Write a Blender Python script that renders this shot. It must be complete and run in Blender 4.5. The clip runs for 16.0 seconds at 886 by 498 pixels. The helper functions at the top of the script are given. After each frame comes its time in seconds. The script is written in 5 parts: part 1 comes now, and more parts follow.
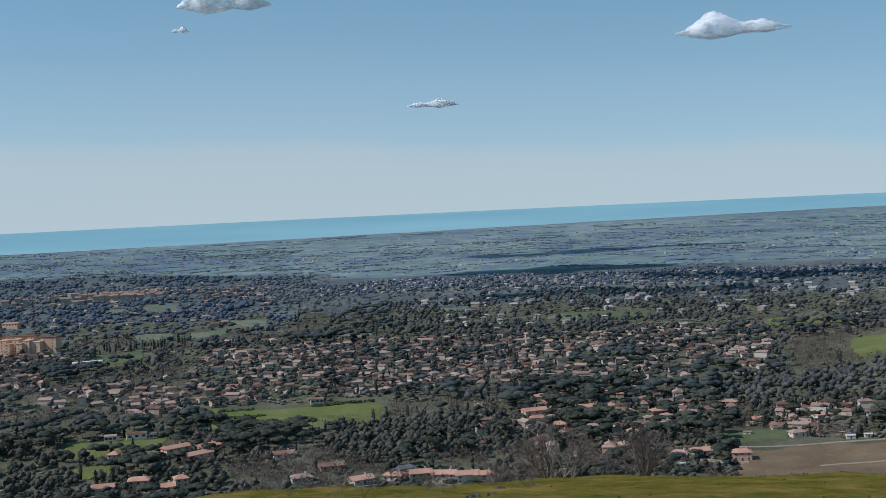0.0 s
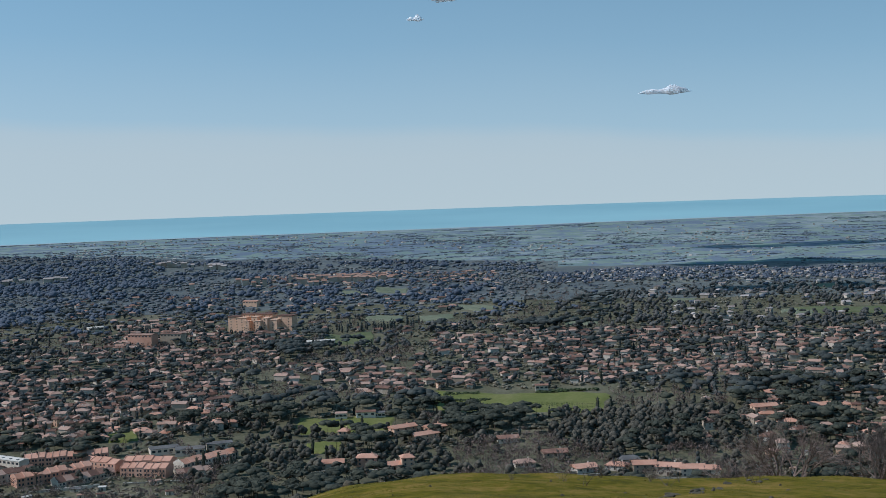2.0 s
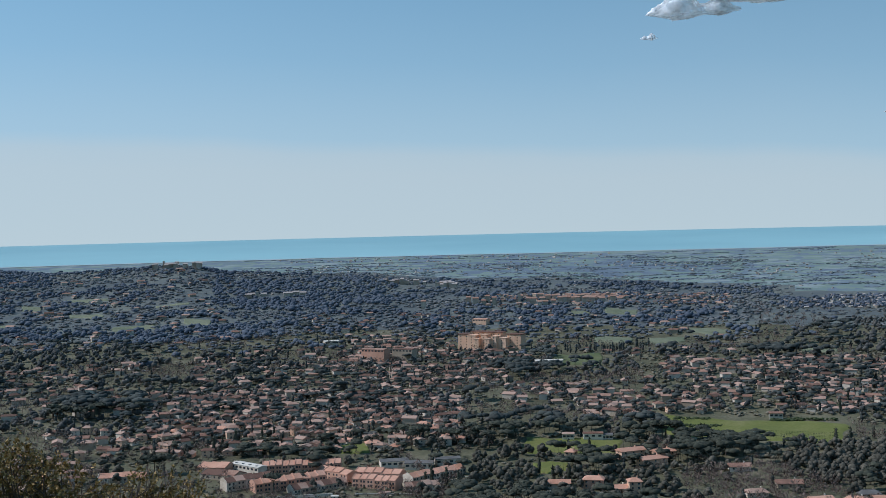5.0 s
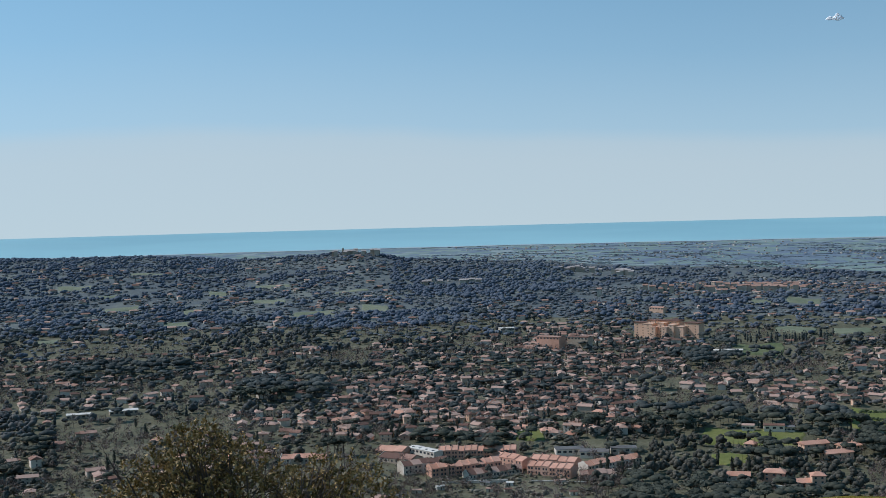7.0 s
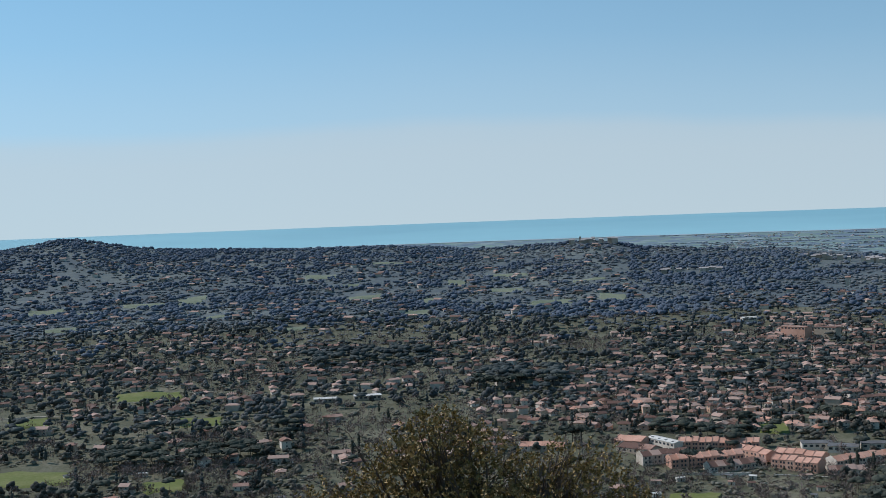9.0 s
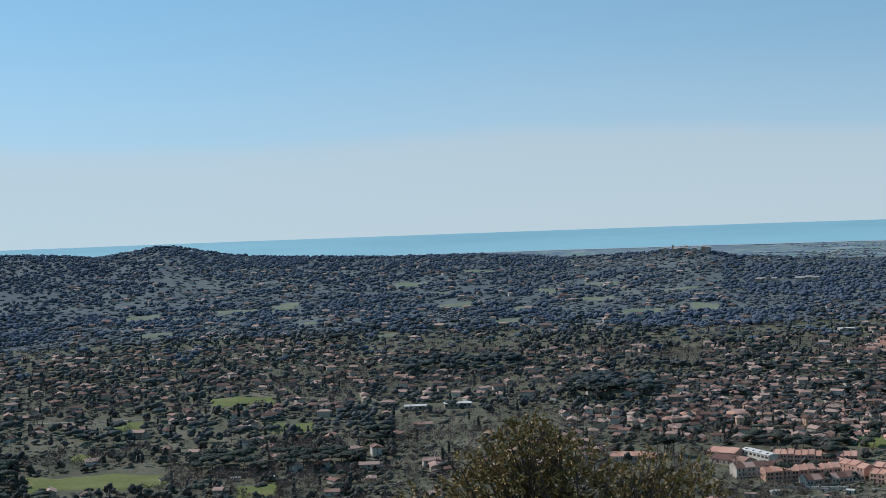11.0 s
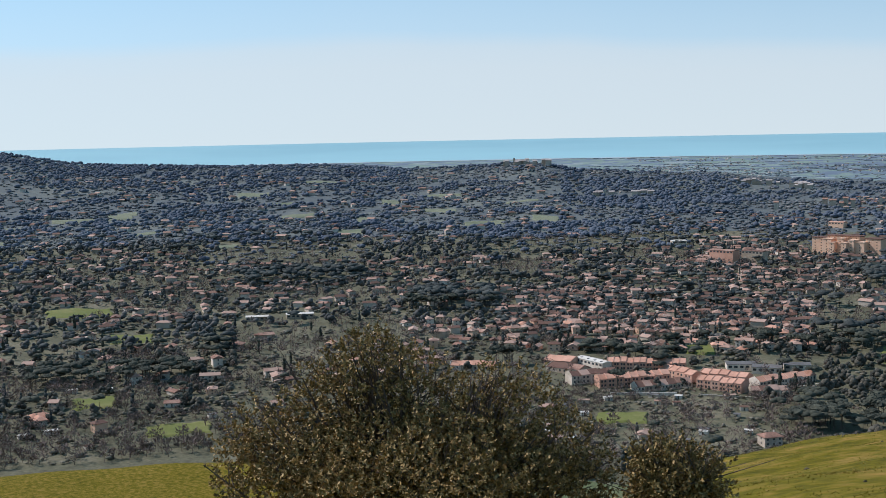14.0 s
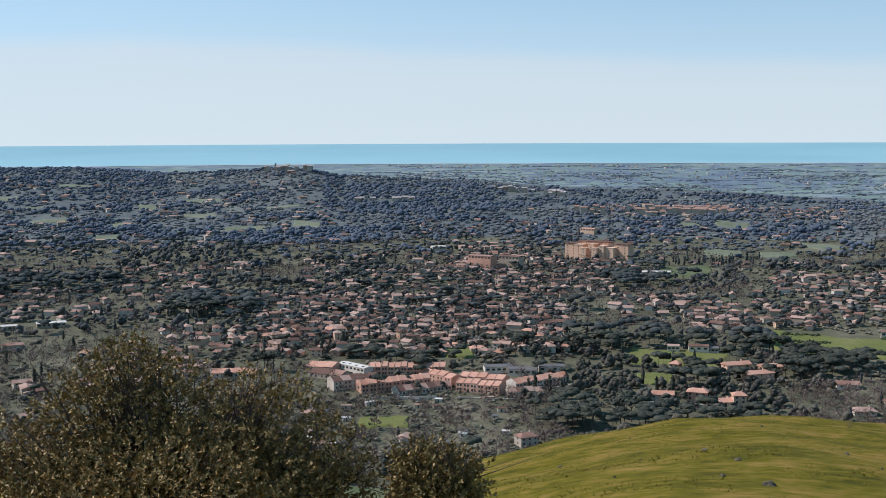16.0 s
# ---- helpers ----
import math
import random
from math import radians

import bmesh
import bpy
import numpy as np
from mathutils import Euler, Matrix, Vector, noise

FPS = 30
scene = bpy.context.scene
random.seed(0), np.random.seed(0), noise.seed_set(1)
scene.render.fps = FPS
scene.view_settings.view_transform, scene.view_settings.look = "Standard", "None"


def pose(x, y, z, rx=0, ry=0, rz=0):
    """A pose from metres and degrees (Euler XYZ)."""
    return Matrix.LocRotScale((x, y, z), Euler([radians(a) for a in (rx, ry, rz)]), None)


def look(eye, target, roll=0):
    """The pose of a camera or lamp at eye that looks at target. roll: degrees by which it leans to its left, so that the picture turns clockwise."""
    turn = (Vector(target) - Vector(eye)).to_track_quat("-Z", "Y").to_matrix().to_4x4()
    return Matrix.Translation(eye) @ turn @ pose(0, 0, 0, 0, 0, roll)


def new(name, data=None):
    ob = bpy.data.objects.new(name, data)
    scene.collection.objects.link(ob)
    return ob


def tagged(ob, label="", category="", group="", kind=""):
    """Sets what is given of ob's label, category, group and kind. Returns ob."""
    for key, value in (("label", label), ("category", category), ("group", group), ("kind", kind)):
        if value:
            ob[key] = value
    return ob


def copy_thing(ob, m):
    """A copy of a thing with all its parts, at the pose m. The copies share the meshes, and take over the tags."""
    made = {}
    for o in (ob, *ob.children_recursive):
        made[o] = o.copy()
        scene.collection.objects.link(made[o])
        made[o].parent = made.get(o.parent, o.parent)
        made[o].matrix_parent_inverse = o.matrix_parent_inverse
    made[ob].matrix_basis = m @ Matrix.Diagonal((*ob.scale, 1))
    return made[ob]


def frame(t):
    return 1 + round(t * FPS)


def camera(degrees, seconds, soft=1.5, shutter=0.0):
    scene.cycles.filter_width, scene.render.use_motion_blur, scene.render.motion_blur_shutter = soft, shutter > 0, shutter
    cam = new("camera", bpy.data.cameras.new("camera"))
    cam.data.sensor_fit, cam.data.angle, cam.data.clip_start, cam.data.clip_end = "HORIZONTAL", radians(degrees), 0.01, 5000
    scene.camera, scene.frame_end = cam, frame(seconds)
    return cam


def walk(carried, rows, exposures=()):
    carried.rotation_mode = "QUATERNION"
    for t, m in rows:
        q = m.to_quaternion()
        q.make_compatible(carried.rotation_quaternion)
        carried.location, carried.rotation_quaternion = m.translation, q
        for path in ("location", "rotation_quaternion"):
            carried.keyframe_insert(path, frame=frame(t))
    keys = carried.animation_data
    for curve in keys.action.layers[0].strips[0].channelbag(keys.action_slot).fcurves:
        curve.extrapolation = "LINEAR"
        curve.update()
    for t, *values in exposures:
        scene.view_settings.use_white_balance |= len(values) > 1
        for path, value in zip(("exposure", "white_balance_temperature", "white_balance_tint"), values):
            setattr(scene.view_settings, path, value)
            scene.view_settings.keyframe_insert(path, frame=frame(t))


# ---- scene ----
EYE = 200.0                     # the eye's height
RISE = 0.03005                  # the country climbs this much for each metre away, so that the near sea's horizon lies as high as the true one
cam = camera(38.44, 16.0, soft=0.45)
# seconds, yaw to the left, pitch, lean to the right: the camera pans where it stands
ROWS = [
    (0, 0.197, -2.240, 2.706),
    (0.5, 2.420, -2.275, 2.516),
    (1, 5.073, -2.483, 2.363),
    (1.5, 7.941, -2.602, 2.095),
    (2, 10.447, -2.409, 1.940),
    (2.5, 12.043, -1.843, 1.553),
    (3, 13.690, -1.530, 1.501),
    (3.5, 15.741, -1.276, 1.482),
    (4, 17.382, -1.160, 1.448),
    (4.2, 17.930, -1.190, 1.420),
    (5.25, 21.740, -1.220, 1.390),
    (6.3, 25.530, -1.370, 1.360),
    (6.5, 26.479, -1.427, 1.325),
    (7, 28.663, -1.596, 1.510),
    (7.5, 30.988, -2.003, 1.664),
    (8, 33.553, -2.022, 1.716),
    (8.5, 37.227, -2.015, 2.100),
    (9, 39.337, -1.775, 2.140),
    (9.5, 40.923, -1.516, 2.165),
    (9.7, 41.604, -1.297, 2.229),
    (10.75, 43.400, -1.190, 2.050),
    (11.8, 42.970, -2.233, 1.924),
    (12, 42.707, -2.741, 1.889),
    (12.5, 41.902, -3.734, 1.704),
    (13, 40.592, -4.447, 1.720),
    (13.5, 37.966, -5.205, 1.424),
    (14, 36.447, -5.467, 1.197),
    (14.5, 33.656, -5.650, 0.859),
    (15, 31.073, -5.446, 0.575),
    (15.5, 28.335, -5.380, 0.379),
    (16, 25.684, -5.340, 0.260),
]
walk(cam, [(t, pose(0, 0, EYE, 90 + pitch, 0, yaw) @ pose(0, 0, 0, 0, 0, -lean)) for t, yaw, pitch, lean in ROWS],
     exposures=((0.0, -0.14, 5900, 13), (4.0, -0.08, 5900, 13), (8.0, -0.02, 5900, 13), (12.4, -0.02, 5900, 13), (13.2, 0.10, 6050, 15), (14.2, 0.32, 6250, 18), (16.0, 0.31, 6200, 18)))

# ---- world, sun, exposure ----
SUN_AZ, SUN_EL = 104.0, 44.0     # azimuth to the left of straight ahead (+y), and height
world = bpy.data.worlds.new("sky")
scene.world = world
world.use_nodes = True
wn, wl = world.node_tree.nodes, world.node_tree.links
sky = wn.new("ShaderNodeTexSky")
sky.sky_type = "NISHITA"
sky.sun_disc = False
sky.sun_elevation, sky.sun_rotation = radians(SUN_EL), radians(-SUN_AZ)
sky.altitude, sky.air_density, sky.dust_density, sky.ozone_density = 300, 1.0, 0.2, 1.2
wcoord = wn.new("ShaderNodeTexCoord")
wlift = wn.new("ShaderNodeVectorMath")      # the sea's horizon lies a little under the eye's level
wlift.operation = "MULTIPLY_ADD"
wlift.inputs[1].default_value = (1, 1, 1.4)
wlift.inputs[2].default_value = (0, 0, 0.178)
wl.new(wcoord.outputs["Generated"], wlift.inputs[0])
wl.new(wlift.outputs[0], sky.inputs["Vector"])
# pale haze over the horizon, ending in the soft uneven edge of a thin veil of cloud
wsep = wn.new("ShaderNodeSeparateXYZ")
wl.new(wcoord.outputs["Generated"], wsep.inputs[0])
wnoise = wn.new("ShaderNodeTexNoise")
wnoise.inputs["Scale"].default_value, wnoise.inputs["Detail"].default_value = 3.0, 5
wl.new(wcoord.outputs["Generated"], wnoise.inputs["Vector"])
wadd = wn.new("ShaderNodeMath")
wadd.operation = "MULTIPLY_ADD"
wadd.inputs[1].default_value = 0.03
wl.new(wnoise.outputs[0], wadd.inputs[0])
wside = wn.new("ShaderNodeMath")              # the veil stands lower to the right
wside.operation = "MAXIMUM"
wside.inputs[1].default_value = -0.5
wl.new(wsep.outputs["X"], wside.inputs[0])
wtilt = wn.new("ShaderNodeMath")
wtilt.operation = "MULTIPLY_ADD"
wtilt.inputs[1].default_value = 0.05
wl.new(wside.outputs[0], wtilt.inputs[0])
wl.new(wsep.outputs["Z"], wtilt.inputs[2])
wup = wn.new("ShaderNodeMath")
wup.inputs[1].default_value = 0.034
wl.new(wtilt.outputs[0], wup.inputs[0])
wl.new(wup.outputs[0], wadd.inputs[2])
wramp = wn.new("ShaderNodeValToRGB")
e = wramp.color_ramp.elements
e[0].position, e[0].color = 0.0, (0.88, 0.88, 0.88, 1)
e[1].position, e[1].color = 0.48, (0.0, 0.0, 0.0, 1)
for at, v in ((0.07, 0.82), (0.085, 0.76), (0.097, 0.52), (0.16, 0.28), (0.23, 0.15)):
    e.new(at).color = (v, v, v, 1)
wl.new(wadd.outputs[0], wramp.inputs[0])
wmix = wn.new("ShaderNodeMix")
wmix.data_type = "RGBA"
wl.new(wramp.outputs[0], wmix.inputs["Factor"])
wtint = wn.new("ShaderNodeMix")             # clear spring air, a little bluer-green
wtint.data_type, wtint.blend_type = "RGBA", "MULTIPLY"
wtint.inputs["Factor"].default_value = 1.0
wtint.inputs["B"].default_value = (1.06, 1.59, 1.385, 1)
wl.new(sky.outputs[0], wtint.inputs["A"])
wl.new(wtint.outputs["Result"], wmix.inputs["A"])
wmix.inputs["B"].default_value = (5.55, 6.1, 5.95, 1)
wl.new(wmix.outputs["Result"], wn["Background"].inputs["Color"])
wn["Background"].inputs["Strength"].default_value = 0.1
sun = new("sun", bpy.data.lights.new("sun", "SUN"))
sun.data.energy, sun.data.angle, sun.data.color = 3.2, radians(0.5), (1.0, 0.97, 0.945)
sa, se = radians(SUN_AZ), radians(SUN_EL)
SUN_DIR = Vector((-math.sin(sa) * math.cos(se), math.cos(sa) * math.cos(se), math.sin(se)))
sun.matrix_world = look(SUN_DIR * 3000, (0, 0, 0))


# ---- materials ----
def mat(name, a, b, scale=0.1, rough=0.9, fine=None, bump=0.0, island=0.0, obrand=0.0, spec=0.2, mid=None, detail=5):
    """A surface of two or three colours mixed by noise at two scales, with relief and variation from piece to piece."""
    m = bpy.data.materials.new(name)
    m.use_nodes = True
    n, l = m.node_tree.nodes, m.node_tree.links
    bs = n["Principled BSDF"]
    bs.inputs["Roughness"].default_value = rough
    bs.inputs["Specular IOR Level"].default_value = spec
    geo = n.new("ShaderNodeNewGeometry")
    n1 = n.new("ShaderNodeTexNoise")
    n1.inputs["Scale"].default_value, n1.inputs["Detail"].default_value, n1.inputs["Roughness"].default_value = scale, detail, 0.65
    l.new(geo.outputs["Position"], n1.inputs["Vector"])
    n2 = n.new("ShaderNodeTexNoise")
    n2.inputs["Scale"].default_value, n2.inputs["Detail"].default_value = fine or scale * 9, 4
    l.new(geo.outputs["Position"], n2.inputs["Vector"])
    add = n.new("ShaderNodeMath")
    add.operation = "MULTIPLY_ADD"
    l.new(n2.outputs[0], add.inputs[0])
    add.inputs[1].default_value = 0.5
    l.new(n1.outputs[0], add.inputs[2])
    fac = add.outputs[0]
    for amount, node, sock in ((island, geo, "Random Per Island"), (obrand, None, "Random")):
        if amount:
            node = node or n.new("ShaderNodeObjectInfo")
            sub = n.new("ShaderNodeMath")
            sub.operation = "MULTIPLY_ADD"
            l.new(node.outputs[sock], sub.inputs[0])
            sub.inputs[1].default_value = amount
            more = n.new("ShaderNodeMath")
            more.operation = "ADD"
            sub.inputs[2].default_value = -amount / 2
            l.new(sub.outputs[0], more.inputs[0])
            l.new(fac, more.inputs[1])
            fac = more.outputs[0]
    ramp = n.new("ShaderNodeValToRGB")
    e = ramp.color_ramp.elements
    e[0].position, e[1].position = 0.5, 0.98
    e[0].color, e[1].color = (*a, 1), (*b, 1)
    if mid:
        e.new(0.74).color = (*mid, 1)
    l.new(fac, ramp.inputs[0])
    l.new(ramp.outputs[0], bs.inputs["Base Color"])
    if bump:
        bp = n.new("ShaderNodeBump")
        bp.inputs["Strength"].default_value, bp.inputs["Distance"].default_value = 0.8, bump
        l.new(n2.outputs[0], bp.inputs["Height"])
        l.new(bp.outputs[0], bs.inputs["Normal"])
    return m


M_SCRUB = mat("scrub_ground", (0.068, 0.062, 0.040), (0.21, 0.182, 0.118), 0.02, fine=0.4, bump=0.6, mid=(0.122, 0.114, 0.065))
M_GRASS = mat("knoll_grass", (0.038, 0.040, 0.002), (0.30, 0.180, 0.045), 0.45, fine=2.6, bump=0.05, mid=(0.140, 0.112, 0.005), detail=10, spec=0.08)
M_MEADOW = mat("meadow_grass", (0.115, 0.135, 0.035), (0.22, 0.205, 0.075), 0.03, fine=0.4, bump=0.1, mid=(0.155, 0.165, 0.042))
M_PASTURE = mat("rough_pasture", (0.075, 0.105, 0.04), (0.16, 0.16, 0.075), 0.03, fine=0.4, bump=0.1)
M_SOIL = mat("bare_vineyard_soil", (0.15, 0.095, 0.052), (0.27, 0.185, 0.105), 0.03, fine=0.5, bump=0.1)
M_ROAD = mat("pale_track", (0.28, 0.225, 0.155), (0.42, 0.355, 0.26), 0.1)
M_SAND = mat("beach_sand", (0.34, 0.40, 0.42), (0.52, 0.54, 0.52), 0.02)
M_PINE = mat("pine_needles", (0.026, 0.030, 0.022), (0.085, 0.086, 0.060), 0.03, fine=0.8, bump=0.4, island=0.35)
M_OAK = mat("evergreen_leaves", (0.038, 0.038, 0.030), (0.138, 0.122, 0.092), 0.02, fine=0.8, bump=0.5, island=0.5)
# copies of the pine and oak greens, blued with a little painted haze
M_MIDPINE = mat("hazed_pine_needles", (0.030, 0.035, 0.033), (0.086, 0.092, 0.080), 0.03, fine=0.5, bump=0.4, island=0.3)
M_MIDOAK = mat("hazed_evergreen_leaves", (0.042, 0.045, 0.044), (0.130, 0.123, 0.108), 0.02, fine=0.5, bump=0.5, island=0.4)
M_SHRUB = mat("olive_and_scrub_leaves", (0.080, 0.074, 0.050), (0.24, 0.208, 0.148), 0.02, fine=0.9, bump=0.5, island=0.5)
M_BARE = mat("bare_twigs", (0.125, 0.088, 0.070), (0.26, 0.192, 0.160), 0.02, island=0.4)
# far leaves: the blue of aerial haze is put into their base colours
M_FARWOOD = mat("hazed_wood_leaves", (0.064, 0.080, 0.110), (0.130, 0.148, 0.172), 0.003, fine=0.03, bump=0.3, island=0.22)
M_FARSCRUB = mat("hazed_scrub_leaves", (0.090, 0.104, 0.122), (0.210, 0.205, 0.190), 0.003, fine=0.03, bump=0.3, island=0.25)
# far ground with haze in its colour: greyer and bluer than the near scrub
M_FARGROUND = mat("hazed_wooded_ground", (0.082, 0.096, 0.104), (0.195, 0.200, 0.160), 0.006, fine=0.05, bump=0.5, mid=(0.122, 0.134, 0.128))
# hedgerows of the plain carry its blue-grey haze as base colour
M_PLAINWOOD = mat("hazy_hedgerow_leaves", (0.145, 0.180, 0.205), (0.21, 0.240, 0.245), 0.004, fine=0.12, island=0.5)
# far pasture: green greyed with painted haze, to go with the far scrub
M_FARFIELD = mat("hazed_pasture", (0.13, 0.15, 0.085), (0.24, 0.24, 0.155), 0.02, fine=0.2, bump=0.1)
M_BARK = mat("bark", (0.07, 0.052, 0.038), (0.16, 0.125, 0.10), 0.6)
M_ROOF = mat("terracotta_tiles", (0.165, 0.09, 0.065), (0.46, 0.30, 0.225), 0.08, fine=2.0, bump=0.05, obrand=0.9, island=0.1, mid=(0.325, 0.178, 0.125))
M_ROOFS = mat("weathered_tiles", (0.155, 0.088, 0.064), (0.46, 0.295, 0.222), 0.01, fine=0.2, island=0.9, mid=(0.325, 0.178, 0.125))
M_ORANGE_ROOF = mat("new_terracotta_tiles", (0.46, 0.225, 0.145), (0.68, 0.375, 0.26), 0.1, fine=1.5, bump=0.05, obrand=0.3)
M_WALL = mat("stucco_wall", (0.42, 0.33, 0.24), (0.74, 0.64, 0.52), 0.05, obrand=0.7)
M_WALLS = mat("far_stucco_walls", (0.34, 0.27, 0.20), (0.64, 0.55, 0.45), 0.01, island=0.7)
M_ORANGE = mat("ochre_stucco", (0.66, 0.40, 0.26), (0.78, 0.52, 0.36), 0.05, obrand=0.2)
M_SALMON = mat("salmon_stucco", (0.58, 0.31, 0.21), (0.72, 0.44, 0.32), 0.05, obrand=0.3)
M_WHITE = mat("white_paint", (0.56, 0.50, 0.41), (0.76, 0.70, 0.61), 0.2)
M_GREYROOF = mat("grey_roofing", (0.10, 0.095, 0.09), (0.21, 0.195, 0.18), 0.1)
M_PALE = mat("pale_far_roofs", (0.28, 0.22, 0.19), (0.52, 0.45, 0.40), 0.01, island=0.8)
M_GLASS = mat("window_glass", (0.03, 0.033, 0.036), (0.06, 0.063, 0.066), 0.5, rough=0.35, spec=0.25)
M_ROCK = mat("lichen_rock", (0.045, 0.038, 0.026), (0.17, 0.14, 0.095), 1.2, bump=0.05)
M_LEAF = mat("holm_oak_leaves", (0.125, 0.092, 0.030), (0.46, 0.30, 0.12), 1.2, rough=0.6, fine=9.0, island=0.7, spec=0.2, mid=(0.25, 0.175, 0.060))
M_BLADE = mat("grass_blades", (0.10, 0.085, 0.010), (0.25, 0.17, 0.045), 0.25, fine=3.0, island=0.4, mid=(0.16, 0.13, 0.014))
M_DRY = mat("dry_stalks", (0.12, 0.085, 0.05), (0.22, 0.17, 0.11), 1.0, island=0.4)
M_HEDGE = mat("hedge_leaves", (0.03, 0.045, 0.018), (0.08, 0.095, 0.04), 0.3, island=0.4)


def plain_material():
    """The coastal plain: a patchwork of fields, pasture and woods, with distance haze put into its blue-grey colours.
    """
    m = bpy.data.materials.new("hazed_plain_fields")
    m.use_nodes = True
    n, l = m.node_tree.nodes, m.node_tree.links
    bs = n["Principled BSDF"]
    bs.inputs["Roughness"].default_value, bs.inputs["Specular IOR Level"].default_value = 0.95, 0.1
    geo = n.new("ShaderNodeNewGeometry")
    vor = n.new("ShaderNodeTexVoronoi")
    vor.inputs["Scale"].default_value = 0.034
    wob = n.new("ShaderNodeTexNoise")
    wob.inputs["Scale"].default_value, wob.inputs["Detail"].default_value = 0.02, 4
    mix = n.new("ShaderNodeVectorMath")
    mix.operation = "MULTIPLY_ADD"
    mix.inputs[1].default_value = (60, 60, 0)
    l.new(geo.outputs["Position"], wob.inputs["Vector"])
    l.new(wob.outputs["Color"], mix.inputs[0])
    l.new(geo.outputs["Position"], mix.inputs[2])
    l.new(mix.outputs[0], vor.inputs["Vector"])
    sep = n.new("ShaderNodeSeparateColor")
    l.new(vor.outputs["Color"], sep.inputs[0])
    big = n.new("ShaderNodeTexNoise")
    big.inputs["Scale"].default_value, big.inputs["Detail"].default_value = 0.0016, 4
    l.new(geo.outputs["Position"], big.inputs["Vector"])
    add = n.new("ShaderNodeMath")
    add.operation = "MULTIPLY_ADD"
    add.inputs[1].default_value = 0.45
    l.new(sep.outputs[0], add.inputs[0])
    l.new(big.outputs[0], add.inputs[2])
    # the pale blue-grey and blue-green stops stand for haze over the fields
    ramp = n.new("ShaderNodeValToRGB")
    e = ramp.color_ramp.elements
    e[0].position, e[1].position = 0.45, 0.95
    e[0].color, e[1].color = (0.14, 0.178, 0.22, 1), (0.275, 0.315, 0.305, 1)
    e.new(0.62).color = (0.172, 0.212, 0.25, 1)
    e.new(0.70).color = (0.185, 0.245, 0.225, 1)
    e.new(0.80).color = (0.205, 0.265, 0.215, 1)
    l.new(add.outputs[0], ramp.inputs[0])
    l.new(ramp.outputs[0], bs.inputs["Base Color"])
    return m


def sea_material():
    m = bpy.data.materials.new("sea_water")
    m.use_nodes = True
    n, l = m.node_tree.nodes, m.node_tree.links
    bs = n["Principled BSDF"]
    geo = n.new("ShaderNodeNewGeometry")
    no = n.new("ShaderNodeTexNoise")
    no.inputs["Scale"].default_value, no.inputs["Detail"].default_value = 0.0012, 5
    l.new(geo.outputs["Position"], no.inputs["Vector"])
    ramp = n.new("ShaderNodeValToRGB")
    e = ramp.color_ramp.elements
    e[0].position, e[1].position = 0.35, 0.7
    e[0].color, e[1].color = (0.262, 0.46, 0.488, 1), (0.322, 0.54, 0.555, 1)
    # paler turquoise along the coast, a darker blue farther out
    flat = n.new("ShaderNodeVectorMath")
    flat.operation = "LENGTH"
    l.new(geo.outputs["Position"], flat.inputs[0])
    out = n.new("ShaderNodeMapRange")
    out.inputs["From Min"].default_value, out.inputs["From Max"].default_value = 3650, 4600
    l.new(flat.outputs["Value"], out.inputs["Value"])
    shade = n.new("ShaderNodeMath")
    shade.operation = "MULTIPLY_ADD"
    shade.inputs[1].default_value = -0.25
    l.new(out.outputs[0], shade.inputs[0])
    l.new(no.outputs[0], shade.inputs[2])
    lift = n.new("ShaderNodeMath")
    lift.inputs[1].default_value = 0.15
    l.new(shade.outputs[0], lift.inputs[0])
    l.new(lift.outputs[0], ramp.inputs[0])
    l.new(ramp.outputs[0], bs.inputs["Base Color"])
    bs.inputs["Roughness"].default_value, bs.inputs["Specular IOR Level"].default_value = 0.6, 0.25
    return m


def cloud_material():
    """White vapour: sunlight scatters deep inside it, and thin stretches let the sky through."""
    m = bpy.data.materials.new("cloud_vapour")
    m.use_nodes = True
    n, l = m.node_tree.nodes, m.node_tree.links
    bs = n["Principled BSDF"]
    bs.inputs["Base Color"].default_value = (1.0, 0.985, 0.96, 1)
    bs.inputs["Roughness"].default_value, bs.inputs["Specular IOR Level"].default_value = 1.0, 0.0
    bs.inputs["Subsurface Weight"].default_value = 1.0
    bs.inputs["Subsurface Radius"].default_value = (1, 1, 1)
    bs.inputs["Subsurface Scale"].default_value = 70.0
    geo, no, rng_ = n.new("ShaderNodeNewGeometry"), n.new("ShaderNodeTexNoise"), n.new("ShaderNodeMapRange")
    no.inputs["Scale"].default_value, no.inputs["Detail"].default_value, no.inputs["Roughness"].default_value = 0.03, 3, 0.55
    l.new(geo.outputs["Position"], no.inputs["Vector"])
    rng_.inputs["From Min"].default_value, rng_.inputs["From Max"].default_value = 0.36, 0.62
    rng_.inputs["To Min"].default_value, rng_.inputs["To Max"].default_value = 0.25, 0.92
    l.new(no.outputs[0], rng_.inputs["Value"])
    l.new(rng_.outputs[0], bs.inputs["Alpha"])
    return m


M_CLOUD = cloud_material()
M_PLAIN, M_SEA = plain_material(), sea_material()


# ---- plan: polar places round the eye, azimuth in degrees to the left, distance in metres ----
def smooth(a, b, x):
    t = np.clip((np.asarray(x, float) - a) / (b - a), 0, 1)
    return t * t * (3 - 2 * t)


def waves(x, y):
    """Gentle natural undulation, about -1 to 1."""
    return (np.sin(x / 61 + 1.3) * np.cos(y / 83 + 0.4) + 0.6 * np.sin(x / 29 - y / 37) + 0.35 * np.sin(x / 13 + y / 17 + 2)) / 1.6


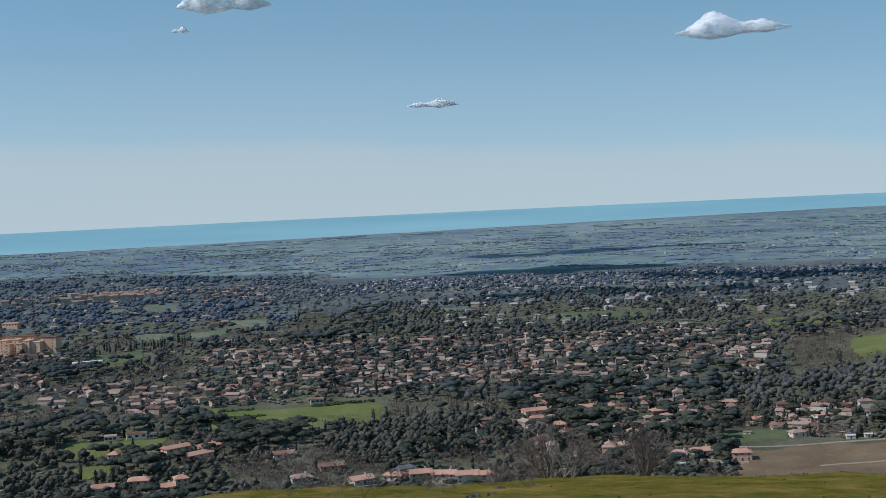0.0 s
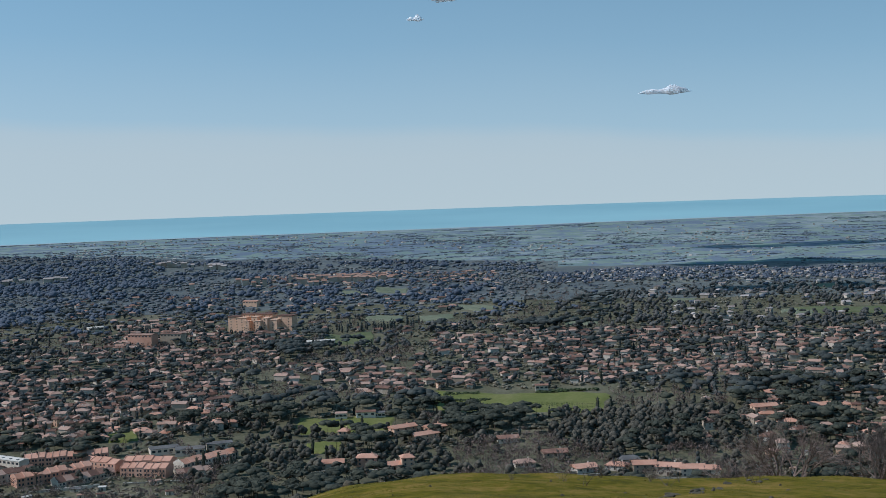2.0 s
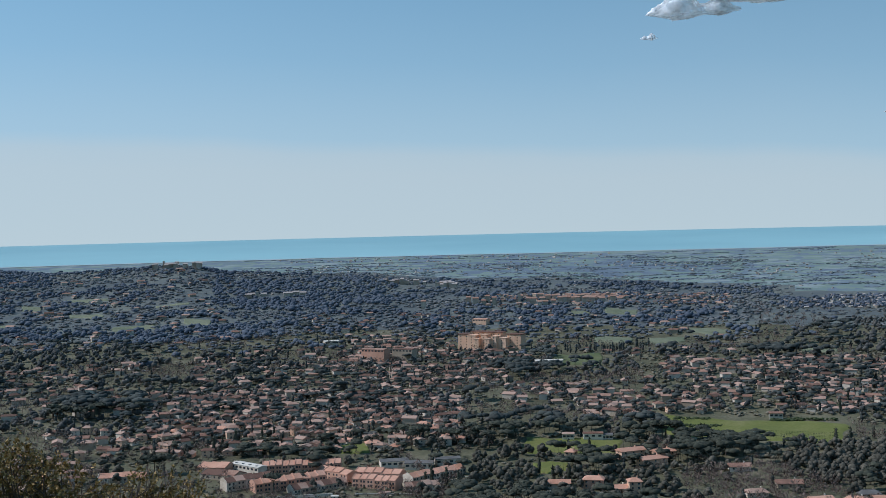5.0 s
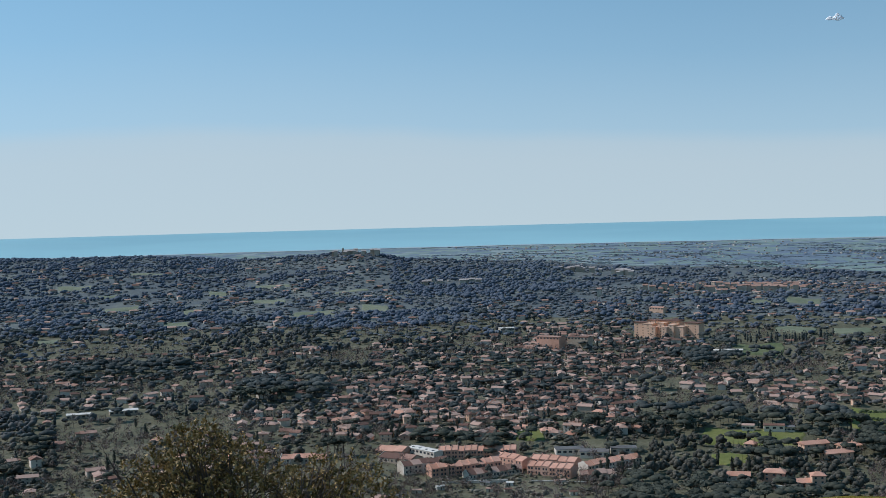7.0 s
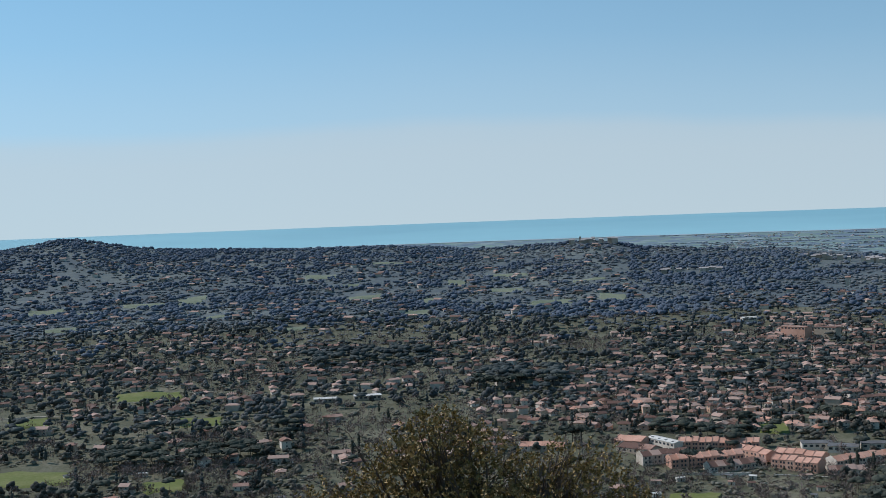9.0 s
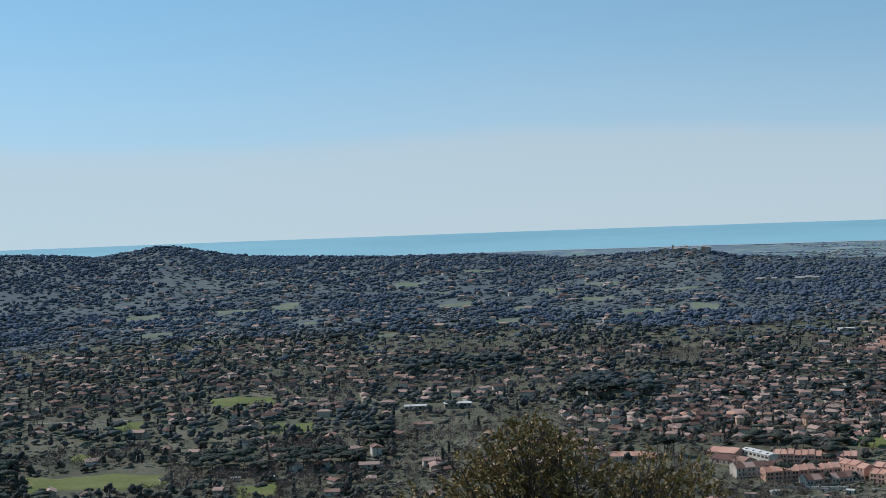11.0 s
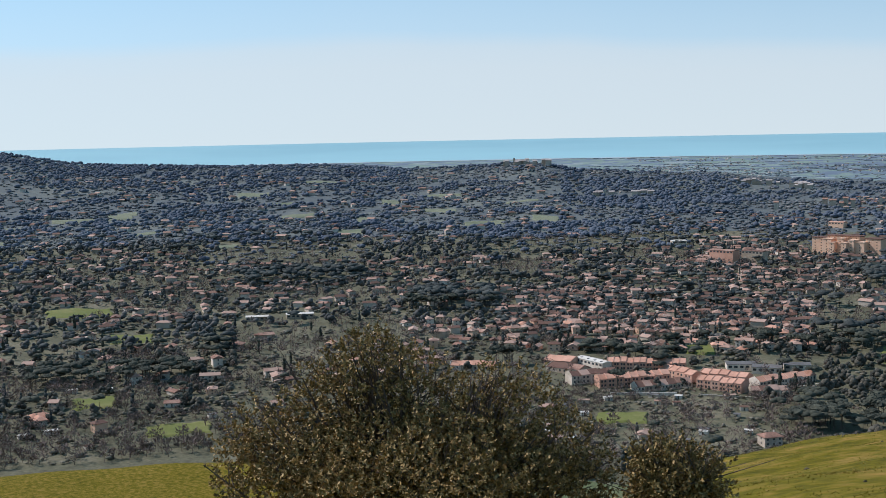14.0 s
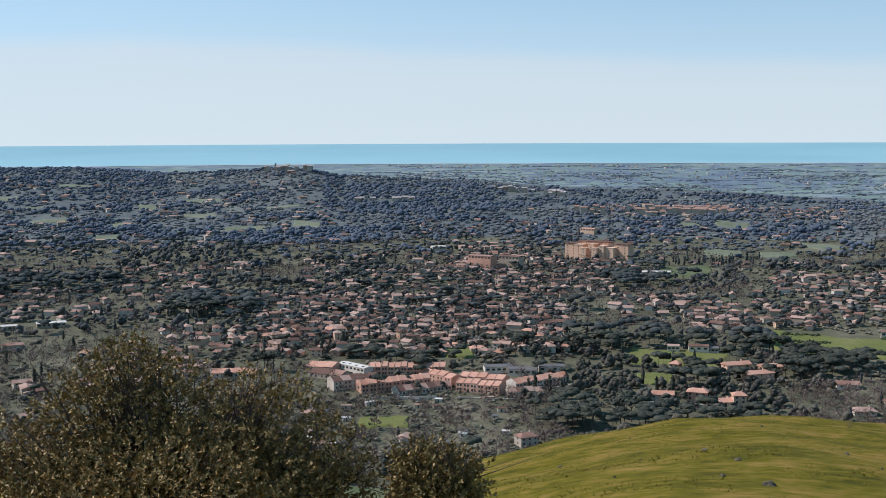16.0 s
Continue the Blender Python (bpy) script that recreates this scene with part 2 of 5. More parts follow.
def coast(az):
    """Distance of the shore, which draws away to the right."""
    return np.interp(az, [-60, -17.5, -11.6, -5.3, 1, 8, 15, 40, 80], [4500, 4010, 3895, 3795, 3705, 3632, 3600, 3600, 3640])


def land(x, y):
    """Height of the country below the knoll: valley, side hill, far ridge and its wooded top."""
    az, r = np.degrees(np.arctan2(-x, y)), np.hypot(x, y)
    rr = np.interp(az, [-40, 0, 8, 15, 25, 33, 44, 55, 80], [2150, 2200, 2250, 2400, 2600, 2750, 2850, 3000, 3000])
    hh = np.interp(az, [-40, 0, 7, 11, 14, 16, 18.5, 22, 24.4, 26, 28.2, 30.1, 31.5, 32.6, 34.2, 36, 38, 40, 42, 46, 49, 51.5, 52.8, 54, 55, 56, 56.8, 57.6, 58.7, 60, 62, 80],
                   [0, 0, 0, 1, 4, 4, 0, 1, 13, 12, 13, 15, 27, 35, 27, 21, 19, 26, 31, 31, 33, 38, 43, 53, 64, 69, 63, 55, 47, 54, 60, 50])
    hh = hh + 2.5 * smooth(9, 14, az)
    z = hh * np.where(r < rr, smooth(rr - 1100, rr, r) ** 1.3, 1 - smooth(rr, rr + 450, r))
    z = z + 38 * np.exp(-(((az + 25) / 6.5) ** 2 + ((r - 1210) / 240) ** 2))
    return z + 1.8 * waves(x, y) * smooth(450, 800, r) * (1 - smooth(2900, 3100, r)) - 12 * smooth(coast(az) - 34, coast(az) + 40, r)


def height(x, y):
    """Height of the ground: the grassy knoll on which the camera stands, and the country beyond."""
    x, y = np.asarray(x, float), np.asarray(y, float)
    az, r = np.degrees(np.arctan2(-x, y)), np.hypot(x, y)
    dip = np.interp(az, [-180, -60, -30, -18, 0, 9.4, 11, 15, 20.2, 24, 26.5, 30, 47, 60, 90, 180],
                    [9, 13.6, 14.2, 14.19, 14.40, 14.16, 14.16, 14.45, 15.38, 16.45, 18.6, 21.1, 21.6, 21.1, 17.6, 9])
    rc = np.interp(az, [-180, 20, 27, 31, 60, 90, 180], [64, 64, 44, 30, 30, 50, 64])
    foot = EYE - 1.6
    zc = EYE - rc * np.tan(np.radians(dip))
    inner = foot + (zc - foot) * (r / rc)
    over = r - rc
    outer = zc - (np.tan(np.radians(dip)) + 0.02) * np.maximum(over, 0) - 0.0004 * np.maximum(over, 0) ** 2
    z = np.where(over < 0, inner, outer)
    z = z + 0.10 * (np.sin(x * 0.9 + 1) * np.sin(y * 0.7) + np.sin(x * 0.37 - y * 0.31)) * smooth(6, 16, r) * (1 - smooth(120, 200, r))
    v = land(x, y)
    k = 9.0
    return RISE * r + np.where(r < 900, np.maximum(z, v) + k * np.exp(-np.abs(z - v) / k) * 0.4 * smooth(100, 200, r), v)


def P(az, r, lift=0.0):
    a = radians(az)
    x, y = -r * math.sin(a), r * math.cos(a)
    return Vector((x, y, float(height(x, y)) + lift))


def mesh_from(name, verts, faces, mats, index=None, smooth_shade=False):
    """A mesh from arrays of corners and of triangles or quads."""
    verts, faces = np.asarray(verts, np.float32), np.asarray(faces, np.int32)
    me = bpy.data.meshes.new(name)
    k = faces.shape[1]
    me.vertices.add(len(verts))
    me.vertices.foreach_set("co", verts.ravel())
    me.loops.add(faces.size)
    me.loops.foreach_set("vertex_index", faces.ravel())
    me.polygons.add(len(faces))
    me.polygons.foreach_set("loop_start", np.arange(0, faces.size, k, dtype=np.int32))
    for m in mats:
        me.materials.append(m)
    if index is not None:
        me.polygons.foreach_set("material_index", np.asarray(index, np.int32))
    me.polygons.foreach_set("use_smooth", np.full(len(faces), smooth_shade))
    me.update(calc_edges=True)
    return me


def polar_grid(azs, rs):
    a, r = np.meshgrid(np.radians(azs), rs)
    x, y = (-r * np.sin(a)).ravel(), (r * np.cos(a)).ravel()
    n, m = len(azs), len(rs)
    i = (np.arange(m - 1)[:, None] * n + np.arange(n - 1)[None, :]).ravel()
    return x, y, np.stack([i + 1, i, i + n, i + n + 1], 1), n, m


# ---- ground, sea ----
azs = np.concatenate([np.arange(-180, -36, 4.0), np.arange(-36, 76, 0.35), np.arange(76, 181, 4.0)])
azs[-1] = 180
rs = np.concatenate([np.geomspace(0.05, 30, 50), np.geomspace(30.8, 130, 90)[:-1], np.geomspace(130, 4940, 130), np.arange(3580, 4060, 20.0)])
rs.sort()
gx, gy, gf, gn, gm = polar_grid(azs, rs)
gz = height(gx, gy)
ring = np.repeat(np.arange(gm - 1), gn - 1)
gr = rs[ring]
gaz = np.tile(azs[:-1], gm - 1)
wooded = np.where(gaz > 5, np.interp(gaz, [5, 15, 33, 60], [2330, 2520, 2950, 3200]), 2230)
# slots 2 and 3, plain and far ground, have haze in their colours
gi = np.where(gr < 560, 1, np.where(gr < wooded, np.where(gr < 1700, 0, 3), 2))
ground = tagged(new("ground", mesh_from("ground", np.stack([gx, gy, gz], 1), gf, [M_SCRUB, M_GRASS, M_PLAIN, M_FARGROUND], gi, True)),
                "rolling valley, grassy knoll and patchwork coastal plain", "ground", kind="structure")
sx, sy, sf, _, _ = polar_grid(np.arange(-180, 180.1, 2.0), np.geomspace(3500, 4950, 30))
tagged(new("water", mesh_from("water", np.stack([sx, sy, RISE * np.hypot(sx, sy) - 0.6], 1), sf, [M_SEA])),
       "calm light blue sea reaching to the horizon", "sea", kind="structure")
bx, by, bf, _, _ = polar_grid(np.arange(-40, 80.1, 0.5), np.array([-55.0, -34.0, -16.0]) + 3600)
bk = (np.hypot(bx, by) - 3600 + coast(np.degrees(np.arctan2(-bx, by)))) / np.hypot(bx, by)
bx, by = bx * bk + 5 * np.sin(by / 37), by * bk + 5 * np.sin(bx / 51)
tagged(new("beach", mesh_from("beach", np.stack([bx, by, RISE * np.hypot(bx, by) + np.repeat([0.3, 0.5, -0.7], 241)], 1), bf, [M_SAND])),
       "pale sandy beach along the far coast", "beach", kind="structure")


def field(name, az0, az1, r0, r1, material, label, lift=0.9, skew=0.0, rough=1.0):
    """A field laid over the ground, with uneven edges."""
    u, v = np.meshgrid(np.linspace(0, 1, 40), np.linspace(0, 1, 14))
    wob = rough * (0.06 * np.sin(u * 9 + r0) + 0.03 * np.sin(u * 23 + az0))
    az = az0 + (az1 - az0) * (u + 0.02 * np.sin(v * 9 + r1))
    r = r0 + (r1 - r0) * (v + wob * (2 * v - 1)) + skew * (u - 0.5)
    a = np.radians(az)
    x, y = -r * np.sin(a), r * np.cos(a)
    z = height(x, y) + lift
    edge = (u == 0) | (u == 1) | (v == 0) | (v == 1)
    z = np.where(edge, z - lift - 0.6, z)
    i = (np.arange(13)[:, None] * 40 + np.arange(39)[None, :]).ravel()
    me = mesh_from(name, np.stack([x.ravel(), y.ravel(), z.ravel()], 1), np.stack([i, i + 1, i + 41, i + 40], 1), [material], smooth_shade=True)
    FIELDS.append((min(az0, az1), max(az0, az1), r0 - abs(skew) / 2, r1 + abs(skew) / 2))
    return tagged(new(name, me), label, "field", kind="structure")


FIELDS = []
GREEN = "bright green spring meadow between trees and houses"
ROUGH = "rough grey-green pasture among trees"
for az0, az1, r0, r1, m, label, skew in (
        (3.2, 11.1, 985, 1072, M_MEADOW, "bright green vineyard meadow with vine rows", 30),
        (12.9, 17.3, 935, 990, M_MEADOW, GREEN, 0), (15.3, 16.9, 864, 905, M_MEADOW, GREEN, 0),
        (24.3, 25.6, 946, 990, M_MEADOW, GREEN, 0), (27.3, 29.6, 748, 776, M_MEADOW, GREEN, 0),
        (56.0, 62.0, 884, 930, M_MEADOW, GREEN, 26), (57.9, 62.0, 806, 826, M_MEADOW, GREEN, 10),
        (51.2, 53.1, 829, 862, M_MEADOW, GREEN, 0), (51.2, 54.0, 1178, 1226, M_MEADOW, GREEN, 10),
        (49.5, 51.4, 1050, 1083, M_MEADOW, GREEN, 0), (56.9, 58.6, 1095, 1133, M_MEADOW, GREEN, 0),
        (59.2, 60.1, 983, 1011, M_MEADOW, GREEN, 0), (47.1, 50.0, 756, 784, M_MEADOW, GREEN, 0),
        (43.5, 60.0, 520, 702, M_GRASS, "smooth yellow-green meadow at the foot of the slope", 18),
        (26.0, 43.0, 520, 640, M_PASTURE, "rough green pasture below the holm oak", 0),
        (-20.0, -12.5, 776, 866, M_SOIL, "brown bare vineyard slope", -26),
        (-14.8, -12.0, 876, 905, M_PASTURE, ROUGH, -14), (-20.0, -17.5, 1150, 1290, M_MEADOW, "green meadow on the hillside", 0),
        (13.7, 15.9, 1376, 1470, M_PASTURE, ROUGH, 0),
        
        
        (-9.0, -5.0, 1560, 1620, M_PASTURE, ROUGH, 0), (-17.5, -14.0, 1440, 1500, M_MEADOW, GREEN, 0),
):
    field("vineyard" if m is M_SOIL else "pasture" if m is M_PASTURE else "meadow", az0, az1, r0, r1, m, label, skew=skew, rough=0.15 if m is M_GRASS else 1.0)
fr = np.random.default_rng(17)
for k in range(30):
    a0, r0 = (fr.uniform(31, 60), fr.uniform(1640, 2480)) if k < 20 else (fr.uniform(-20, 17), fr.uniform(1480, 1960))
    field("pasture", a0, a0 + fr.uniform(0.7, 2.0), r0, r0 + fr.uniform(25, 70), M_FARFIELD, "distant pasture between woods, its pale green mixed with haze colour", skew=fr.uniform(-30, 30))
field("track", -20.0, -12.4, 868.5, 870.5, M_ROAD, "pale gravel track along the vineyard", 0.5, skew=-26, rough=0)
field("track", -20.0, -16.0, 812, 814, M_ROAD, "pale gravel track across the vineyard", 1.3, skew=-20, rough=0)
field("road", 56.5, 62.0, 1150, 1154, M_ROAD, "pale road winding through the village", 0.5, skew=30, rough=0)


# ---- small builders ----
def part(name, bm, material, parent, label=""):
    me = bpy.data.meshes.new(name)
    bm.to_mesh(me)
    bm.free()
    me.materials.append(material)
    ob = new(name, me)
    ob.parent = parent
    return tagged(ob, label) if label else ob


def box(bm, x0, x1, y0, y1, z0, z1):
    v = [bm.verts.new(c) for c in ((x0, y0, z0), (x1, y0, z0), (x1, y1, z0), (x0, y1, z0), (x0, y0, z1), (x1, y0, z1), (x1, y1, z1), (x0, y1, z1))]
    for f in ((3, 2, 1, 0), (4, 5, 6, 7), (0, 1, 5, 4), (1, 2, 6, 5), (2, 3, 7, 6), (3, 0, 4, 7)):
        bm.faces.new([v[i] for i in f])
    return bm


def boxed(*a):
    return box(bmesh.new(), *a)


def roof_mesh(w, d, z, rise, hip, over=0.7, thick=0.22):
    """A pitched roof slab with eaves: hip is the run of the hipped ends, 0 for gables."""
    bm = bmesh.new()
    x, y = w / 2 + over, d / 2 + over
    e = [bm.verts.new(c) for c in ((-x, -y, z), (x, -y, z), (x, y, z), (-x, y, z))]
    e2 = [bm.verts.new((c.co.x, c.co.y, z - thick)) for c in e]
    a, b = bm.verts.new((-x + hip, 0, z + rise)), bm.verts.new((x - hip, 0, z + rise))
    for f in ((e[0], e[1], b, a), (e[2], e[3], a, b), (e[1], e[2], b), (e[3], e[0], a)):
        bm.faces.new(f)
    for i in range(4):
        j = (i + 1) % 4
        bm.faces.new((e2[i], e2[j], e[j], e[i]))
    bm.faces.new(e2[::-1])
    return bm


def house(name, w, d, storeys, rise, hip, wall_mat, roof_mat, label, annex=0):
    """A country villa: walls, tiled roof with a chimney, windows, door and sometimes a lower wing."""
    root = tagged(new(name), label, "house", "houses in the valley")
    h = 2.7 * storeys
    part("wall", boxed(-w / 2, w / 2, -d / 2, d / 2, -3.0, h), wall_mat, root)
    roof = part("roof", roof_mesh(w, d, h + 0.12, rise, hip), roof_mat, root, "terracotta tiled roof")
    part("chimney", boxed(w * 0.2, w * 0.2 + 0.8, 0.4, 1.2, h + 0.3, h + rise + 0.9), wall_mat, roof)
    n = 3 if w > 11 else 2
    for s in range(storeys):
        for i in range(n):
            if s == 0 and i == 1:
                continue
            x = (i + 0.5) * w / n - w / 2
            win = part("window", boxed(x - 0.6, x + 0.6, -d / 2 - 0.05, -d / 2 + 0.1, 2.7 * s + 0.9, 2.7 * s + 2.1), M_GLASS, root)
            part("sill", boxed(x - 0.75, x + 0.75, -d / 2 - 0.2, -d / 2 + 0.05, 2.7 * s + 0.76, 2.7 * s + 0.88), M_WHITE, win)
        part("window", boxed(-w / 2 - 0.05, -w / 2 + 0.1, -0.6, 0.6, 2.7 * s + 0.9, 2.7 * s + 2.1), M_GLASS, root)
        part("window", boxed(w / 2 - 0.1, w / 2 + 0.05, -0.6, 0.6, 2.7 * s + 0.9, 2.7 * s + 2.1), M_GLASS, root)
    x = 1.5 * w / n - w / 2
    part("door", boxed(x - 0.55, x + 0.55, -d / 2 - 0.06, -d / 2 + 0.1, 0, 2.1), M_BARK, root, "dark wooden door")
    if annex:
        part("wing", boxed(w / 2, w / 2 + annex, -d / 2 + 1, d / 2 - 2, -3.0, 2.8), wall_mat, root)
        part("wing_roof", (lambda b: (bmesh.ops.translate(b, verts=b.verts, vec=(w / 2 + annex / 2, -0.5, 0)), b)[1])(roof_mesh(annex, d - 3, 2.9, 1.0, 0.3, 0.4)), roof_mat, root)
    return root


PHI = (1 + 5 ** 0.5) / 2
ICO_V = np.array([(-1, PHI, 0), (1, PHI, 0), (-1, -PHI, 0), (1, -PHI, 0), (0, -1, PHI), (0, 1, PHI), (0, -1, -PHI), (0, 1, -PHI), (PHI, 0, -1), (PHI, 0, 1), (-PHI, 0, -1), (-PHI, 0, 1)]) / 1.9
ICO_F = np.array([(0, 11, 5), (0, 5, 1), (0, 1, 7), (0, 7, 10), (0, 10, 11), (1, 5, 9), (5, 11, 4), (11, 10, 2), (10, 7, 6), (7, 1, 8),
                  (3, 9, 4), (3, 4, 2), (3, 2, 6), (3, 6, 8), (3, 8, 9), (4, 9, 5), (2, 4, 11), (6, 2, 10), (8, 6, 7), (9, 8, 1)])


def clump_template(n, kind, rng, leaves=0):
    """One tree's crown as rounded uneven clumps with loose sprays at their edges: corners and triangles, in units of its height and width."""
    V, F, mids = [], [], []
    for i in range(n):
        u, a = (i + rng.random()) / n, i * 2.4 + rng.random()
        few = 1.0 if n > 8 else 1.15 if n > 5 else 1.3 if n > 3 else 1.5 if n > 1 else 2.0
        if kind == "round":
            zz = 0.30 + 0.46 * u
            rad = (0.24 * (1.1 - u) + 0.03) * (0 if n == 1 else 1)
            s = (0.19 + 0.08 * rng.random()) * few * (1.12 - 0.3 * u)
            sc = np.array([s, s, s * 0.9])
        elif kind == "pine":
            rad, zz = 0.30 * math.sqrt(u), 0.80 + 0.07 * (1 - u) + 0.02 * rng.random()
            s = (0.23 + 0.05 * rng.random()) * few
            sc = np.array([s, s, s * 0.60])
        elif kind == "canopy":
            rad, zz, s = (0.0 if n == 1 else rng.uniform(0.15, 0.45)), 0.30 + 0.2 * rng.random(), (0.30 if n == 1 else 0.20) + 0.18 * rng.random()
            sc = np.array([s * rng.uniform(0.9, 1.5), s, 0.22 + 0.6 * s])
        elif kind == "cypress":
            zz = 0.10 + 0.78 * u
            rad = 0.02 * rng.random()
            s = 0.105 * (1.05 - abs(zz - 0.35) * 1.1)
            sc = np.array([s, s, s * 2.0])
        else:
            rad, zz = (0.0 if n == 1 else rng.uniform(0.15, 0.45)), 0.24 + 0.25 * rng.random()
            s = (0.13 + 0.14 * rng.random()) * few
            sc = np.array([s, s * rng.uniform(0.7, 1.0), s * 0.85])
        c = np.array([rad * math.cos(a), rad * math.sin(a), zz])
        q = np.array(Euler((rng.random() * 6, rng.random() * 6, rng.random() * 6)).to_matrix())
        mids.append((c, sc))
        ball = (ICO_V * (0.72 + 0.58 * rng.random((12, 1)))) @ q.T
        ball[:, 2] = np.where(ball[:, 2] < 0, ball[:, 2] * (0.35 if kind == "pine" else 0.8), ball[:, 2])
        V.append(ball * sc + c)
        F.append(ICO_F + 12 * i)
    b = 12 * len(V)
    for i in range(leaves):
        c, sc = mids[rng.integers(n)]
        d = rng.normal(0, 1, 3)
        d[2] = abs(d[2]) * 0.9 - (0.1 if kind == "pine" else 0.25)
        d /= np.linalg.norm(d)
        m = c + d * sc * rng.uniform(0.92, 1.16)
        size = rng.uniform(0.03, 0.065) * (1.5 if kind == "canopy" else 1.2 if n < 3 else 1.0)
        V.append(m + rng.normal(0, 1, (3, 3)) * np.array([size, size, size * 0.8]))
        F.append(np.array([(b, b + 1, b + 2)]))
        b += 3
    if kind in ("pine", "round"):
        t, top = 0.022, 0.82 if kind == "pine" else 0.4
        V.append(np.array([(-t, -t, -0.08), (t, -t, -0.08), (0, t, -0.08), (0, 0, top)]))
        F.append(b + np.array([(0, 1, 3), (1, 2, 3), (2, 0, 3)]))
    return np.concatenate(V), np.concatenate(F)


def twig_template(n, rng, wide):
    """A leafless tree: stem, and a rounded dome of many fine twigs."""
    V, F = [], []
    for i in range(n):
        a, up = rng.random() * math.tau, rng.uniform(-0.15, 1.0)
        flat = math.sqrt(max(0.0, 1 - up * up))
        tip = np.array([0.42 * flat * math.cos(a), 0.42 * flat * math.sin(a), 0.54 + 0.42 * up]) * rng.uniform(0.62, 1.04)
        base = tip * np.array([0.62, 0.62, 0.80]) + rng.normal(0, 0.05, 3)
        mid = base * 0.5 + tip * 0.5 + rng.normal(0, 0.03, 3)
        side = np.cross(tip - base, rng.normal(0, 1, 3))
        side *= rng.uniform(0.5, 1.0) * wide / (np.linalg.norm(side) + 1e-6)
        V.append(np.array([base, mid + side, tip, mid - side]))
        F.append(np.array([(0, 1, 2), (0, 2, 3)]) + 4 * i)
    V, F = np.concatenate(V), np.concatenate(F)
    b, t = len(V), 0.016
    V = np.concatenate([V, np.array([(-t, -t, -0.08), (t, -t, -0.08), (0, t, -0.08), (0, 0, 0.8)])])
    F = np.concatenate([F, b + np.array([(0, 1, 3), (1, 2, 3), (2, 0, 3)])])
    return V, F


def forest(name, templates, places, material, label, category="trees", soft=False):
    """Many far trees as one thing: places are rows of x, y, z, height, width, turn."""
    V, F, off = [], [], 0
    which = np.arange(len(places)) % len(templates)
    for k, (tv, tf) in enumerate(templates):
        p = places[which == k]
        if not len(p):
            continue
        c, s = np.cos(p[:, 5])[:, None], np.sin(p[:, 5])[:, None]
        x = (tv[None, :, 0] * c - tv[None, :, 1] * s) * p[:, 4:5] + p[:, 0:1]
        y = (tv[None, :, 0] * s + tv[None, :, 1] * c) * p[:, 4:5] + p[:, 1:2]
        z = tv[None, :, 2] * p[:, 3:4] + p[:, 2:3]
        V.append(np.stack([x, y, z], 2).reshape(-1, 3))
        F.append((tf[None] + (np.arange(len(p)) * len(tv))[:, None, None] + off).reshape(-1, 3))
        off += len(p) * len(tv)
    if V:
        tagged(new(name, mesh_from(name, np.concatenate(V), np.concatenate(F), [material], smooth_shade=soft)), label, category, kind="stuff")


# ---- houses: where the settlements lie (azimuth from, to, distance from, to, how many, pale) ----
rng = np.random.default_rng(7)
SETTLED = (
    (20.2, 34.0, 958, 1262, 310, 0), (17.6, 25.0, 1255, 1620, 170, 0), (25.0, 32.0, 1262, 1560, 70, 0),
    (-5.0, 11.0, 1110, 1430, 330, 0), (-14.0, -5.0, 1110, 1420, 160, 0), (-12.5, -0.5, 835, 1080, 55, 0),
    (8.0, 19.0, 2000, 2190, 150, 0), (8.0, 18.5, 1430, 1980, 60, 0), (46.0, 64.0, 1060, 1640, 240, 0),
    (34.5, 46.0, 1150, 1500, 105, 0), (30.0, 60.0, 1620, 2650, 290, 0), (-21.0, 3.0, 1975, 2130, 420, 1),
    (-21.0, 2.0, 1440, 1950, 120, 1), (40.0, 61.0, 760, 1050, 36, 0), (-19.0, -12.0, 876, 985, 18, 0),
    (9.0, 18.0, 1075, 1260, 70, 0), (34.0, 40.0, 880, 1090, 34, 0), (-20.0, 30.0, 2250, 3500, 420, 1), (-21.0, 6.0, 1960, 2110, 120, 1), (-4.0, 4.0, 2020, 2160, 60, 1),
    (21.0, 32.0, 700, 800, 4, 0), (20.0, 27.0, 1650, 1960, 45, 0), (13.0, 27.0, 2850, 3480, 130, 1),
)
KEEP_OFF = [(19.6, 36.5, 826, 952), (17.0, 20.4, 1500, 1600), (42.0, 45.9, 1110, 1150),
            (32.0, 33.4, 2690, 2745), (19.9, 21.3, 2390, 2435), (22.2, 23.5, 2425, 2470), (27.5, 29.3, 2205, 2260), (11.0, 19.4, 2035, 2085)]
NO_HOMES = [(-2.0, 6.2, 772, 830), (10.3, 16.6, 800, 934)]


def blocked(az, r, pad=0.0):
    for a0, a1, r0, r1 in FIELDS + KEEP_OFF:
        if a0 - pad < az < a1 + pad and r0 - 12 * pad < r < r1 + 12 * pad:
            return True
    return False


